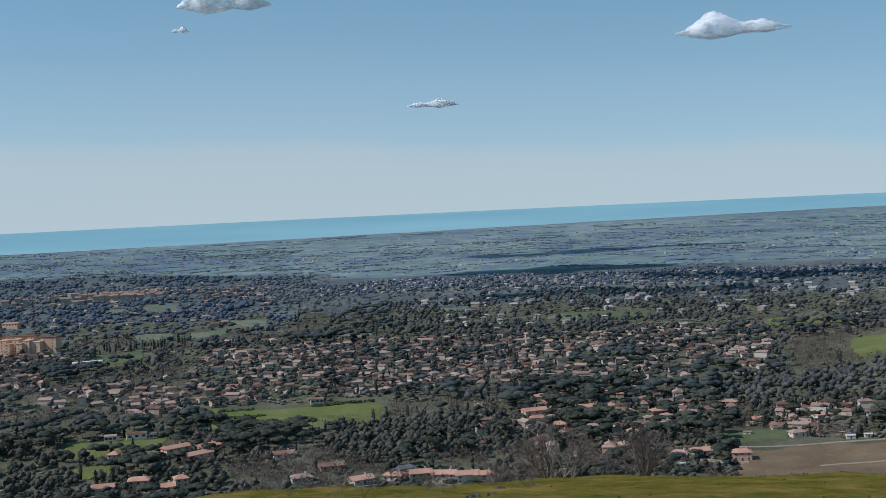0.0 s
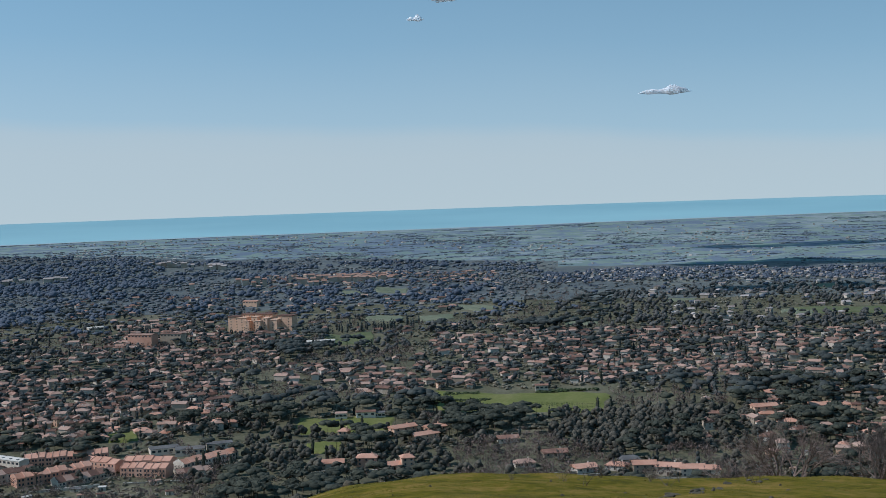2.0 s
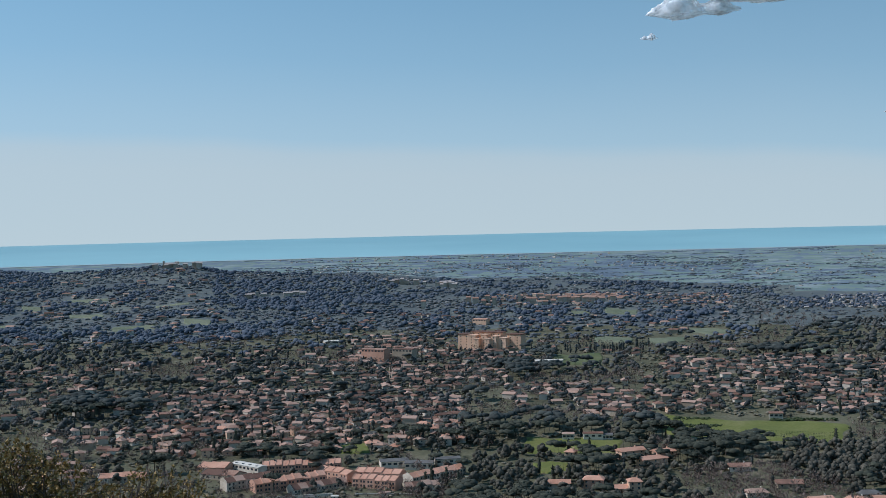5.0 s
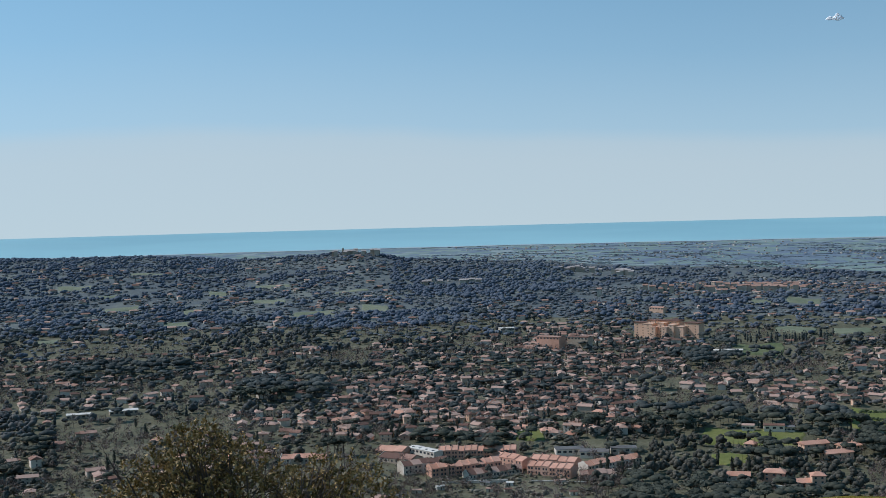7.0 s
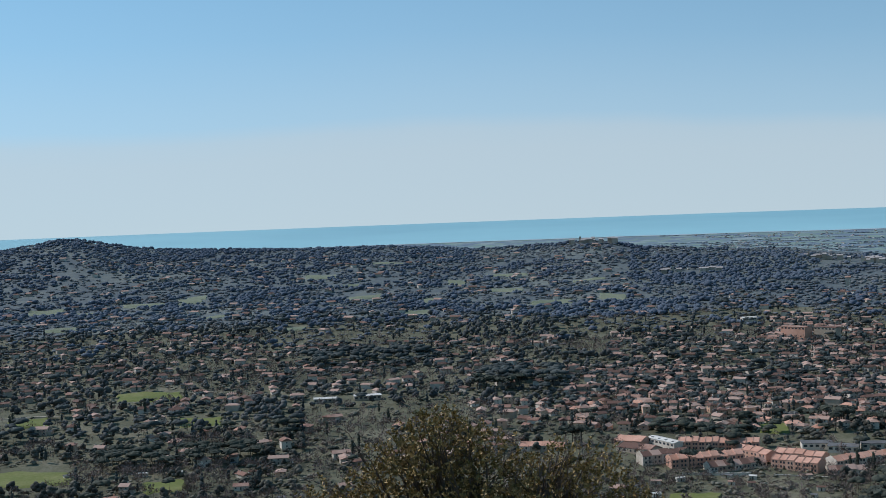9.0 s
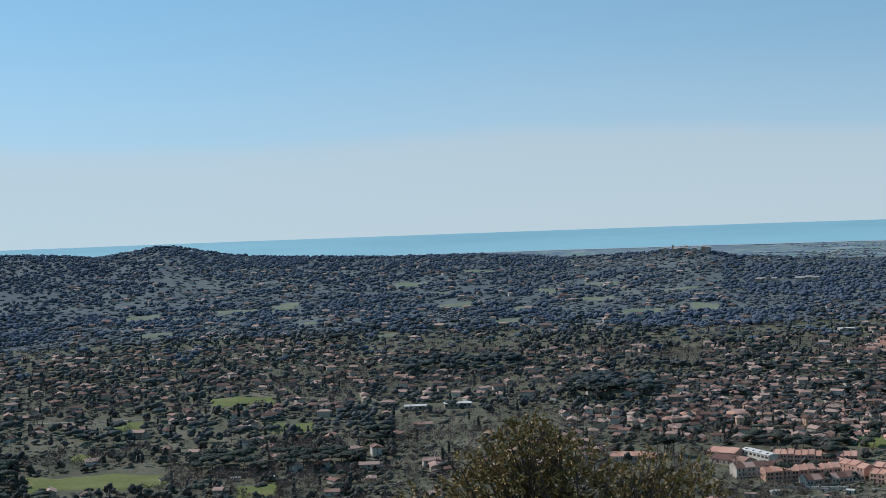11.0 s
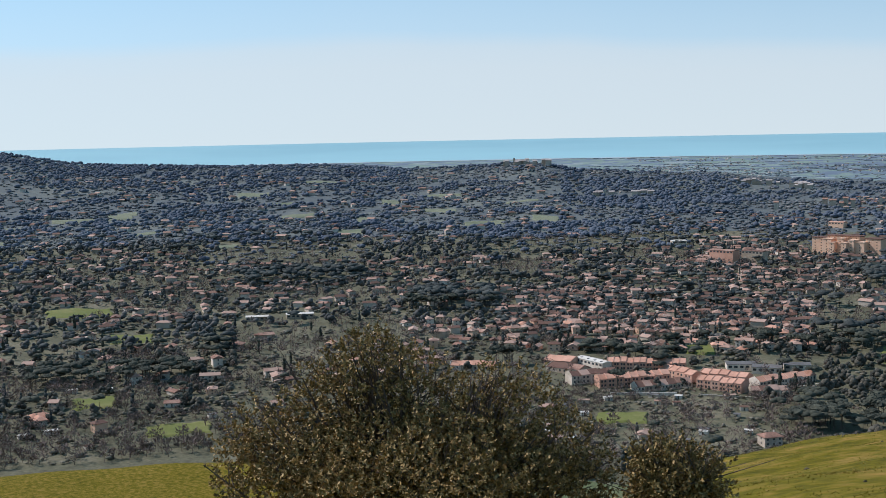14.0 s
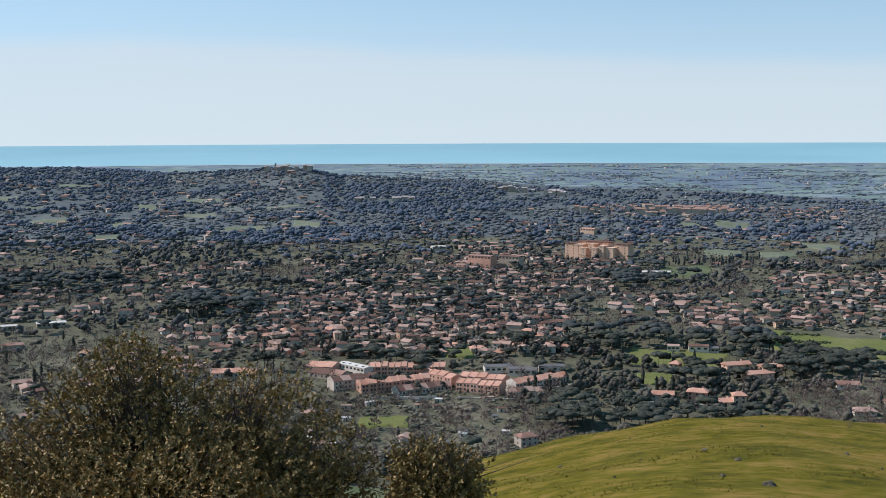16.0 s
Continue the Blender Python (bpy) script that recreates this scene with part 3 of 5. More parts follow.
# villas of their own by the meadows and below the knoll: azimuth, distance, width, depth, storeys, walls, roof, turn
SPECIAL = (
    (12.55, 916, 19, 9, 2, M_ORANGE, M_ORANGE_ROOF, 30), (11.1, 930, 15, 9, 1, M_ORANGE, M_ORANGE_ROOF, 30), (11.6, 886, 20, 9, 2, M_ORANGE, M_ORANGE_ROOF, 32),
    (15.2, 918, 7, 8, 2, M_ORANGE, M_ORANGE_ROOF, -20), (12.4, 812, 8, 9, 3, M_ORANGE, M_ORANGE_ROOF, 10), (15.8, 826, 15, 10, 1, M_WALL, M_ORANGE_ROOF, 0),
    (14.2, 824, 13, 10, 2, M_SALMON, M_ORANGE_ROOF, -8), (13.1, 814, 14, 10, 1, M_WALL, M_ORANGE_ROOF, 20), (7.8, 884, 14, 9, 1, M_WHITE, M_ROOF, 10),
    (4.4, 796, 14, 11, 1, M_WHITE, M_ORANGE_ROOF, 25), (2.9, 800, 13, 10, 1, M_WHITE, M_ORANGE_ROOF, -20), (1.7, 796, 14, 11, 2, M_WALL, M_ORANGE_ROOF, 5),
    (0.6, 794, 15, 11, 2, M_WALL, M_ORANGE_ROOF, -10), (-0.4, 792, 15, 11, 2, M_WALL, M_ORANGE_ROOF, 8), (-1.2, 790, 12, 10, 2, M_WALL, M_ORANGE_ROOF, 0),
    (2.4, 818, 13, 10, 1, M_WALL, M_GREYROOF, 12), (54.5, 812, 12, 9, 1, M_SALMON, M_ORANGE_ROOF, 10), (7.1, 812, 13, 9, 1, M_WALL, M_ROOF, 14),
    (-4.34, 1043, 26, 13, 1, M_WALL, M_ORANGE_ROOF, 4), (-7.0, 1050, 24, 13, 1, M_WALL, M_ORANGE_ROOF, -6), (-4.55, 931, 14, 9, 1, M_WALL, M_ORANGE_ROOF, 6),
    (-6.03, 981, 18, 12, 2, M_WALL, M_ORANGE_ROOF, 10), (-3.59, 967, 18, 10, 2, M_ORANGE, M_ORANGE_ROOF, 22), (5.69, 838, 16, 10, 1, M_WALL, M_ROOF, 10),
    (-11.0, 838, 13, 9, 1, M_WHITE, M_ORANGE_ROOF, 20), (-10.0, 832, 11, 9, 1, M_WHITE, M_ORANGE_ROOF, -12), (-12.7, 822, 12, 8, 2, M_SALMON, M_ORANGE_ROOF, 5),
)
homes = []
cells = {}
for a0, a1, r0, r1, count, pale in SETTLED:
    made = tries = 0
    gap = 10.8 if r1 < 1700 else 11.5
    while made < count and tries < count * 40:
        tries += 1
        az = a0 + (a1 - a0) * rng.random()
        r = math.sqrt(r0 * r0 + (r1 * r1 - r0 * r0) * rng.random())
        if blocked(az, r, 0.1) or any(b0 < az < b1 and c0 < r < c1 for b0, b1, c0, c1 in NO_HOMES):
            continue
        x, y = -r * math.sin(radians(az)), r * math.cos(radians(az))
        if r1 == 3500 and noise.noise((x * 0.005, y * 0.005, 41.0)) < 0.05 + 0.2 * rng.random():
            continue
        if r < 1700 and noise.noise((x * 0.011, y * 0.011, 77.0)) < -0.55 + 0.7 * rng.random():
            continue
        key = (int(x // 22), int(y // 22))
        if any(math.hypot(x - u, y - v) < gap for i in (-1, 0, 1) for j in (-1, 0, 1) for u, v in cells.get((key[0] + i, key[1] + j), ())):
            continue
        cells.setdefault(key, []).append((x, y))
        homes.append((r, az, x, y, pale))
        made += 1
homes.sort()
NEAR_HOMES, FAR_HOMES = homes[:300], homes[300:]

kinds = []
for w, d, st, rise, hip, wm, rm, annex, lab in (
        (14, 9, 2, 1.9, 0.0, M_WALL, M_ROOF, 3.5, "two-storey stucco house with a gabled tiled roof and porch"),
        (12, 9, 1, 2.0, 0.0, M_WHITE, M_ROOF, 0, "white-walled bungalow with a gabled tiled roof"),
        (9, 9, 2, 1.7, 0.0, M_WALL, M_ROOF, 4.5, "narrow two-storey house with a gabled roof and low wing"),
        (12, 9, 2, 2.0, 4.0, M_WALL, M_ROOF, 0, "two-storey cream stucco villa with a hipped tiled roof"),
        (13, 8, 1, 1.8, 0.0, M_WALL, M_ROOF, 4, "low stucco bungalow with a gabled tiled roof and wing"),
        (10, 9, 1, 1.9, 0.0, M_SALMON, M_ROOF, 0, "salmon stucco house with a gabled tiled roof"),
        (15, 9, 1, 2.1, 4.2, M_WALL, M_ORANGE_ROOF, 0, "long stucco house with a new terracotta roof"),
        (11, 10, 1, 1.9, 3.6, M_WALL, M_ROOF, 3.5, "single-storey villa with a hipped tiled roof"),
        (9, 8, 2, 1.6, 3.0, M_ORANGE, M_ROOF, 0, "small ochre house with a hipped tiled roof")):
    kinds.append(house("house", w, d, st, rise, hip, wm, rm, lab, annex))
used = [False] * len(kinds)
for k, (r, az, x, y, pale) in enumerate(NEAR_HOMES):
    i = int(rng.integers(len(kinds)))
    turn = az + rng.choice([0, 90, 180, 270]) + rng.normal(0, 22)
    m = pose(x, y, float(height(x, y)) + 0.3, 0, 0, turn)
    if used[i]:
        ob = copy_thing(kinds[i], m)
    else:
        ob, used[i] = kinds[i], True
        ob.matrix_basis = m
    ob.scale = (rng.uniform(0.66, 1.02), rng.uniform(0.66, 0.98), rng.uniform(0.75, 1.0))

# the houses farther off, each with walls and pitched roof
WV, RV, WF, RF, WP, RP = [], [], [], [], [], []
for r, az, x, y, pale in FAR_HOMES:
    k = 0.42 if r > 2200 and az < 31 else 0.5 if pale and r > 1950 else 0.95 if az > 29 and r > 1600 else 0.72 if r > 1850 else 0.85
    w, d, h = rng.uniform(8, 15) * k, rng.uniform(7, 10) * k, rng.choice([2.7, 3.0, 4.2, 5.4]) * k
    rise, hip = rng.uniform(1.4, 2.2) * k, rng.choice([0.0, 0.0, 3.5]) * k
    turn = radians(az + rng.choice([0, 90]) + rng.normal(0, 20))
    c, s = math.cos(turn), math.sin(turn)
    z = float(height(x, y)) + 0.2
    put = lambda px, py, pz: (x + px * c - py * s, y + px * s + py * c, z + pz)
    b = len(WV)
    for px, py, pz in ((-1, -1, -3), (1, -1, -3), (1, 1, -3), (-1, 1, -3), (-1, -1, h), (1, -1, h), (1, 1, h), (-1, 1, h)):
        WV.append(put(px * w / 2, py * d / 2, pz))
    for f in ((0, 1, 5, 4), (1, 2, 6, 5), (2, 3, 7, 6), (3, 0, 4, 7), (4, 5, 6, 7)):
        WF.append([b + i for i in f])
        WP.append(pale)
    b = len(RV)
    X, Y = w / 2 + 0.7 * k, d / 2 + 0.7 * k
    for p in ((-X, -Y, h), (X, -Y, h), (X, Y, h), (-X, Y, h), (-X + hip, 0, h + rise), (X - hip, 0, h + rise)):
        RV.append(put(*p))
    RP += [pale] * 4
    RF += [[b, b + 1, b + 5, b + 4], [b + 2, b + 3, b + 4, b + 5], [b + 1, b + 2, b + 5, b + 5], [b + 3, b, b + 4, b + 4]]


def tri_split(quads):
    out = []
    for q in quads:
        out.append(q[:3])
        if q[3] != q[2]:
            out.append([q[0], q[2], q[3]])
    return out


def settle(name, keep, roof_mat, label):
    """The far houses of one look, as one thing."""
    wf = [f for f, p in zip(WF, WP) if p == keep]
    rf = [f for f, p in zip(RF, RP) if p == keep]
    tw, tr = tri_split(wf), [[i + len(WV) for i in f] for f in tri_split(rf)]
    v, f = np.array(WV + RV), np.array(tw + tr)
    used, inverse = np.unique(f, return_inverse=True)
    me = mesh_from(name, v[used], inverse.reshape(f.shape), [M_WALLS, roof_mat], np.repeat([0, 1], [len(tw), len(tr)]))
    tagged(new(name, me), label, "houses", kind="stuff")


settle("distant_houses", 0, M_ROOFS, "hundreds of distant stucco houses with tiled roofs")
settle("plain_houses", 1, M_PALE, "pale houses of far towns on the plain")

# ---- trees over the whole valley ----
HX = np.array([(h[2], h[3]) for h in homes] + [(P(s[0], s[1]).x, P(s[0], s[1]).y) for s in SPECIAL])
HA = np.array([h[1] for h in homes])
home_cells = {}
for i, (x, y) in enumerate(HX):
    home_cells.setdefault((int(x // 40), int(y // 40)), []).append(i)


def near_home(x, y, r):
    """0 on a house, 0.5 just before it as seen from the knoll, 1 elsewhere."""
    kx, ky = int(x // 40), int(y // 40)
    res = 1.0
    ux, uy = x / r, y / r
    for i in (-1, 0, 1):
        for j in (-1, 0, 1):
            for k in home_cells.get((kx + i, ky + j), ()):
                dx, dy = HX[k, 0] - x, HX[k, 1] - y
                dist = math.hypot(dx, dy)
                if dist < 7:
                    return 0.0
                along = dx * ux + dy * uy
                if 0 < along < 34 and abs(dx * uy - dy * ux) < 8:
                    res = 0.5
    return res


# stands of one kind: azimuth from, to, distance from, to, kind, how closely filled
ZONES = (
    (10.4, 12.9, 990, 1030, "pine", 0.9), (6.9, 10.5, 896, 984, "pine", 0.75), (13.0, 21.5, 738, 800, "pine", 0.22), (16.0, 20.0, 800, 952, "oak", 0.45),
    (34.1, 38.3, 1152, 1235, "pine", 0.95), (47.6, 54.9, 900, 938, "pine", 0.6), (46.0, 49.2, 1050, 1140, "oak", 0.95),
    (59.3, 62.5, 745, 800, "pine", 0.9), (-8.6, -2.8, 1085, 1112, "pine", 1.0), (-4.0, 5.5, 850, 985, "oak", 0.97),
    (-18.9, -11.7, 985, 1110, "oak", 0.9), (18.6, 23.4, 956, 1030, "oak", 0.7), (11.9, 17.2, 1472, 1505, "cypress", 1.0),
    (28.0, 35.5, 1680, 1860, "far", 0.9), (-14.0, -4.0, 1115, 1400, "pine", 0.5), (-12.5, -2.0, 880, 1070, "pine", 0.8), (23.0, 31.0, 2060, 2560, "far", 0.95), (44.0, 61.0, 706, 800, "bare", 0.97),
    (-18.2, -14.8, 1110, 1330, "bare", 0.85), (17.3, 20.6, 1060, 1120, "bare", 0.9), (11.0, 19.0, 1110, 1240, "bare", 0.5),
    (50.0, 53.4, 1235, 1330, "bare", 1.0), (22.0, 32.5, 690, 826, "thicket", 0.5), (6.2, 12.0, 1090, 1440, "shrub", 0.8),
    (36.0, 46.0, 760, 1090, "thicket", 0.8), (10.4, 16.6, 800, 860, "oak", 0.6), (-6.5, 2.0, 830, 870, "bare", 0.7),
    (34.5, 40.0, 1500, 1640, "oak", 0.9), (40.0, 46.0, 1330, 1400, "pine", 0.9), (-22.0, 3.0, 1430, 1900, "mid_mix", 0.85), (7.0, 19.5, 1600, 1990, "far_mix", 0.8), (-22.0, 4.0, 1970, 2200, "far_mix", 0.7),
    (3.0, 10.0, 1075, 1110, "shrub", 0.8), (47.0, 56.0, 1640, 1720, "oak", 0.9),
)
trees = {"oak": [], "pine": [], "cypress": [], "shrub": [], "bare": [], "far": [], "far_scrub": [], "hedgerow": []}
for r0, r1, step in ((600, 1000, 7.5), (1000, 1500, 8.6), (1500, 2150, 11.5), (2150, 3150, 15.0)):
    a_lo, a_hi = -22.5, 64.5
    r = r0
    while r < r1:
        n = int(r * radians(a_hi - a_lo) / step)
        for i in range(n):
            az = a_lo + (a_hi - a_lo) * (i + rng.random()) / n
            q = r + step * (rng.random() - 0.5)
            x, y = -q * math.sin(radians(az)), q * math.cos(radians(az))
            if blocked(az, q):
                if not (19.6 < az < 36.5 and 826 < q < 952 and rng.random() < 0.3):
                    continue
            u = rng.random()
            zone = next((w for w in ZONES if w[0] < az < w[1] and w[2] < q < w[3]), None)
            hm = near_home(x, y, q)
            if hm == 0:
                continue
            wood = noise.noise((x * 0.006, y * 0.006, 3.1)) + 0.6 * noise.noise((x * 0.02, y * 0.02, 8.7))
            kindn = noise.noise((x * 0.012, y * 0.012, 20.5)) + 0.8 * noise.noise((x * 0.045, y * 0.045, 31.0))
            if zone:
                if u > zone[5]:
                    continue
                kind = zone[4] if rng.random() < 0.86 else "shrub"
                if kind == "thicket":
                    kind = rng.choice(["shrub", "bare", "bare"])
                if kind == "mid_mix":
                    kind = "oak" if kindn > 0.0 else "shrub"
                if kind == "far_mix":
                    kind = "far" if kindn > 0.12 else "far_scrub"
            else:
                if q > 2150 and not (az > 6 and q < np.interp(az, [6, 15, 33, 60], [2330, 2500, 2900, 3120])):
                    if wood < 0.0 or rng.random() < 0.35:
                        continue
                elif wood < -0.22 and rng.random() < 0.3:
                    continue
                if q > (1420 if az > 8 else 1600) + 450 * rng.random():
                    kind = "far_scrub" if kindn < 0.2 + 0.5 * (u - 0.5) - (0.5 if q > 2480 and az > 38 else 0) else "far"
                elif u < 0.03:
                    kind = "cypress"
                elif kindn > 0.42 or (kindn > 0.1 and u < 0.22):
                    kind = "pine"
                elif kindn < -0.22:
                    kind = "bare"
                else:
                    kind = "oak" if u < 0.42 else "shrub"
            if kind in ("oak", "pine") and not (zone and zone[4] == kind) and 35 < az < 63 and q < 1600 and rng.random() < (0.85 if kind == "pine" else 0.3):
                kind = rng.choice(["bare", "shrub", "oak"])
            if hm == 0.5 and rng.random() < 0.6:
                kind = rng.choice(["shrub", "oak", "garden"])
            if kind == "far_scrub" and q < 2500 and noise.noise((x * 0.009, y * 0.009, 55.0)) > 0.0 and rng.random() < 0.6:
                continue
            low = 0.6 if hm < 1 else 1.0
            plain = 0.5 if q > 2150 and not (az > 6 and q < np.interp(az, [6, 15, 33, 60], [2330, 2500, 2900, 3120])) else 1.0
            z, turn, s = float(height(x, y)), rng.random() * 6.28, rng.random()
            hgt, wide = {"far": (5.0 + 3.4 * s, 8 + 7 * s), "far_scrub": (2.2 + 1.8 * s, 6.5 + 7 * s), "cypress": (8 + 6 * s, 11 + 5 * s), "pine": ((8.5 + 4.5 * s) * low, 9 + 5 * s),
                         "bare": (6.5 + 4.5 * s, 7.5 + 4 * s), "oak": ((5.5 + 4.5 * s) * low, 5 + 4.5 * s), "shrub": (2 + 2.4 * s, 4 + 4 * s), "garden": (2.2 + 2 * s, 4 + 3 * s)}[kind]
            if az < 6 and q > 1800:
                hgt, wide = hgt * 0.6, wide * 0.8
            hgt, wide = hgt * plain * (0.7 if plain < 1 else 1), wide * plain * (1.5 if plain < 1 else 1)
            kind = "oak" if kind == "garden" else "far_scrub" if plain < 1 else kind
            trees[kind].append((x, y, z, hgt, wide, turn))
        r += step

# a garden tree or two by most houses
for r, az, x, y, pale in homes:
    for k in range(int(rng.choice([1, 1, 2, 2, 3]))):
        a, d = rng.uniform(0, math.tau), rng.uniform(5.8, 8.5)
        tx, ty = x + d * math.cos(a), y + d * math.sin(a)
        kind = "far" if r > 1650 else rng.choice(["oak", "oak", "oak", "pine", "cypress", "shrub"])
        if r > 2200 and az < 31:
            continue
        s = rng.random()
        hgt, wide = {"far": (4 + 3 * s, 6 + 3 * s), "cypress": (6 + 4 * s, 9 + 4 * s), "pine": (7 + 2 * s, 6 + 3 * s), "oak": (4.5 + 3.5 * s, 4 + 3 * s), "shrub": (2 + 2 * s, 4 + 2 * s)}[kind]
        trees[kind].append((tx, ty, float(height(tx, ty)), hgt, wide, rng.random() * 6.28))

# low scrub and small bare trees on the open ground nearest the knoll
for k in range(3400):
    az, r = rng.uniform(-21, 62), math.sqrt(rng.uniform(650 ** 2, 980 ** 2))
    if k < 700:
        az, r = rng.uniform(20.5, 33), rng.uniform(680, 860)
    x, y = -r * math.sin(radians(az)), r * math.cos(radians(az))
    if any(w[0] < az < w[1] and w[2] < r < w[3] for w in FIELDS) or near_home(x, y, r) == 0:
        continue
    s = rng.random()
    if rng.random() < 0.5:
        trees["bare"].append((x, y, float(height(x, y)), 2.5 + 3 * s, 3.5 + 3 * s, 6.28 * s))
    else:
        trees["shrub"].append((x, y, float(height(x, y)), 1.4 + 2.2 * s, 2 + 2.6 * s, 6.28 * s))

# hedgerows and small woods that line the fields of the plain
for k in range(330):
    az, r = rng.uniform(-21, 30), math.sqrt(rng.uniform(2280 ** 2, 3560 ** 2))
    x, y = -r * math.sin(radians(az)), r * math.cos(radians(az))
    turn, n = radians(az) + rng.normal(0, 0.35), int(rng.integers(4, 16))
    for i in range(n):
        tx, ty = x + (i * 9 + rng.normal(0, 3)) * math.cos(turn), y + (i * 9 + rng.normal(0, 3)) * math.sin(turn)
        if math.hypot(tx, ty) < coast(az) - 70:
            trees["hedgerow"].append((tx, ty, float(height(tx, ty)), rng.uniform(1.0, 2.4), rng.uniform(8, 15), rng.random() * 6.28))

trng = np.random.default_rng(3)
T_ROUND = [clump_template(2 + k % 2, "round", trng, 7) for k in range(10)]
T_PINE = [clump_template(3, "pine", trng, 10) for _ in range(8)]
T_CYP = [clump_template(4, "cypress", trng, 8) for _ in range(4)]
T_SHRUB = [clump_template(2 + k % 2, "shrub", trng, 7) for k in range(12)]
T_FAR = [clump_template(2, "canopy", trng, 5) for k in range(24)]
T_BARE = [twig_template(34, trng, 0.018) for _ in range(6)]
T_BRUSH = [twig_template(60, trng, 0.019) for _ in range(6)]
T_CROWN = [clump_template(6, "round", trng, 18) for _ in range(8)]
T_UMBREL = [clump_template(6, "pine", trng, 16) for _ in range(6)]
oaks, stone_pines = np.array(trees["oak"]), np.array(trees["pine"])
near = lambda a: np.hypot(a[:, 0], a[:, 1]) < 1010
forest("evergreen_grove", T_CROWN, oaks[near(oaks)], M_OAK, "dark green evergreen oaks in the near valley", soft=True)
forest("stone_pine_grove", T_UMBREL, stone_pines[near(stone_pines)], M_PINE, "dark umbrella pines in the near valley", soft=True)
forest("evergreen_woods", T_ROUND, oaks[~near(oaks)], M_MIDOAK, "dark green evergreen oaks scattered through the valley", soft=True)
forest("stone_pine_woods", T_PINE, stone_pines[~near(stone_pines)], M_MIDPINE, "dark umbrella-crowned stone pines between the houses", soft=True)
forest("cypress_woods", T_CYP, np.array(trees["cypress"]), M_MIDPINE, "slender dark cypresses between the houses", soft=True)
forest("scrub_and_olives", T_SHRUB, np.array(trees["shrub"]), M_SHRUB, "grey-green olives and scrub on the valley floor", "shrubs", soft=True)
bare = np.array(trees["bare"])
forest("bare_thickets", T_BRUSH, bare[near(bare)], M_BARE, "grey-brown leafless trees and brush below the knoll")
forest("bare_woods", T_BARE, bare[~near(bare)], M_BARE, "grey-brown leafless trees in the valley")
forest("distant_scrub", T_FAR, np.array(trees["far_scrub"]), M_FARSCRUB, "pale grey-green distant orchards and scrub with haze in their colour", "shrubs", soft=True)
forest("hedgerows", T_FAR, np.array(trees["hedgerow"]), M_PLAINWOOD, "hedgerows between the fields of the plain, with haze in their colour", "hedge", soft=True)
forest("distant_woods", T_FAR, np.array(trees["far"]), M_FARWOOD, "distant woods on the ridge and plain, haze blue in their colour", soft=True)


# ---- buildings of their own ----
def at(az, r, turn=0.0, lift=0.0):
    p = P(az, r)
    return pose(p.x, p.y, p.z + lift, 0, 0, az + turn)


def terrace(az0, r0, az1, r1, deep, storeys, units, wall_mat, roof_mat, label, rise=2.4, fins=True):
    """A row of terraced houses between two places: each unit has its wall, roof, dividing wall and windows."""
    a, b = P(az0, r0), P(az1, r1)
    run = b - a
    length = math.hypot(run.x, run.y)
    root = tagged(new("terraced_row"), label, "building", "terraced rows of the estate")
    mid = (a + b) / 2
    root.matrix_world = Matrix.Translation((mid.x, mid.y, min(a.z, b.z) + 0.4)) @ Matrix.Rotation(math.atan2(run.y, run.x), 4, "Z")
    w, h = length / units, 2.75 * storeys
    for i in range(units):
        x = -length / 2 + i * w
        step = 0.35 * (i % 3)
        wall = part("wall", boxed(x, x + w - 0.05, -deep / 2, deep / 2, -3, h + step), wall_mat, root)
        bm = roof_mesh(w - 0.5, deep, h + step + 0.1, rise, 0.0, 0.2)
        bmesh.ops.translate(bm, verts=bm.verts, vec=(x + w / 2, 0, 0))
        part("roof", bm, roof_mat, root, "pitched terracotta roof")
        bm = bmesh.new()
        prof = [(-deep / 2 - 0.05, h), (deep / 2 + 0.05, h), (deep / 2, h + step + 0.6), (0, h + step + rise + 0.55), (-deep / 2, h + step + 0.6)]
        ring = [[bm.verts.new((x + dx, py, pz)) for py, pz in prof] for dx in (-0.12, 0.16)]
        bm.faces.new(ring[0])
        bm.faces.new(ring[1][::-1])
        for k in range(5):
            bm.faces.new((ring[0][k], ring[1][k], ring[1][k - 1], ring[0][k - 1]))
        if fins or i == 0:
            part("dividing_wall", bm, wall_mat, root)
        else:
            bm.free()
        for s in range(storeys):
            for side in (-1, 1):
                y = side * deep / 2
                for k in range(2):
                    u = x + w * (0.3 + 0.4 * k)
                    part("window", boxed(u - 0.6, u + 0.6, y - 0.08, y + 0.08, 2.75 * s + 0.8, 2.75 * s + 2.2), M_GLASS, wall)
    bm = bmesh.new()
    e = length / 2 - 0.05
    v = [bm.verts.new(c) for c in ((e, -deep / 2, h - 0.2), (e, deep / 2, h - 0.2), (e, 0, h + rise))]
    v2 = [bm.verts.new((c.co.x + 0.2, c.co.y, c.co.z)) for c in v]
    bm.faces.new(v[::-1])
    bm.faces.new(v2)
    for k in range(3):
        bm.faces.new((v[k - 1], v[k], v2[k], v2[k - 1]))
    part("gable_end", bm, wall_mat, root)
    return root


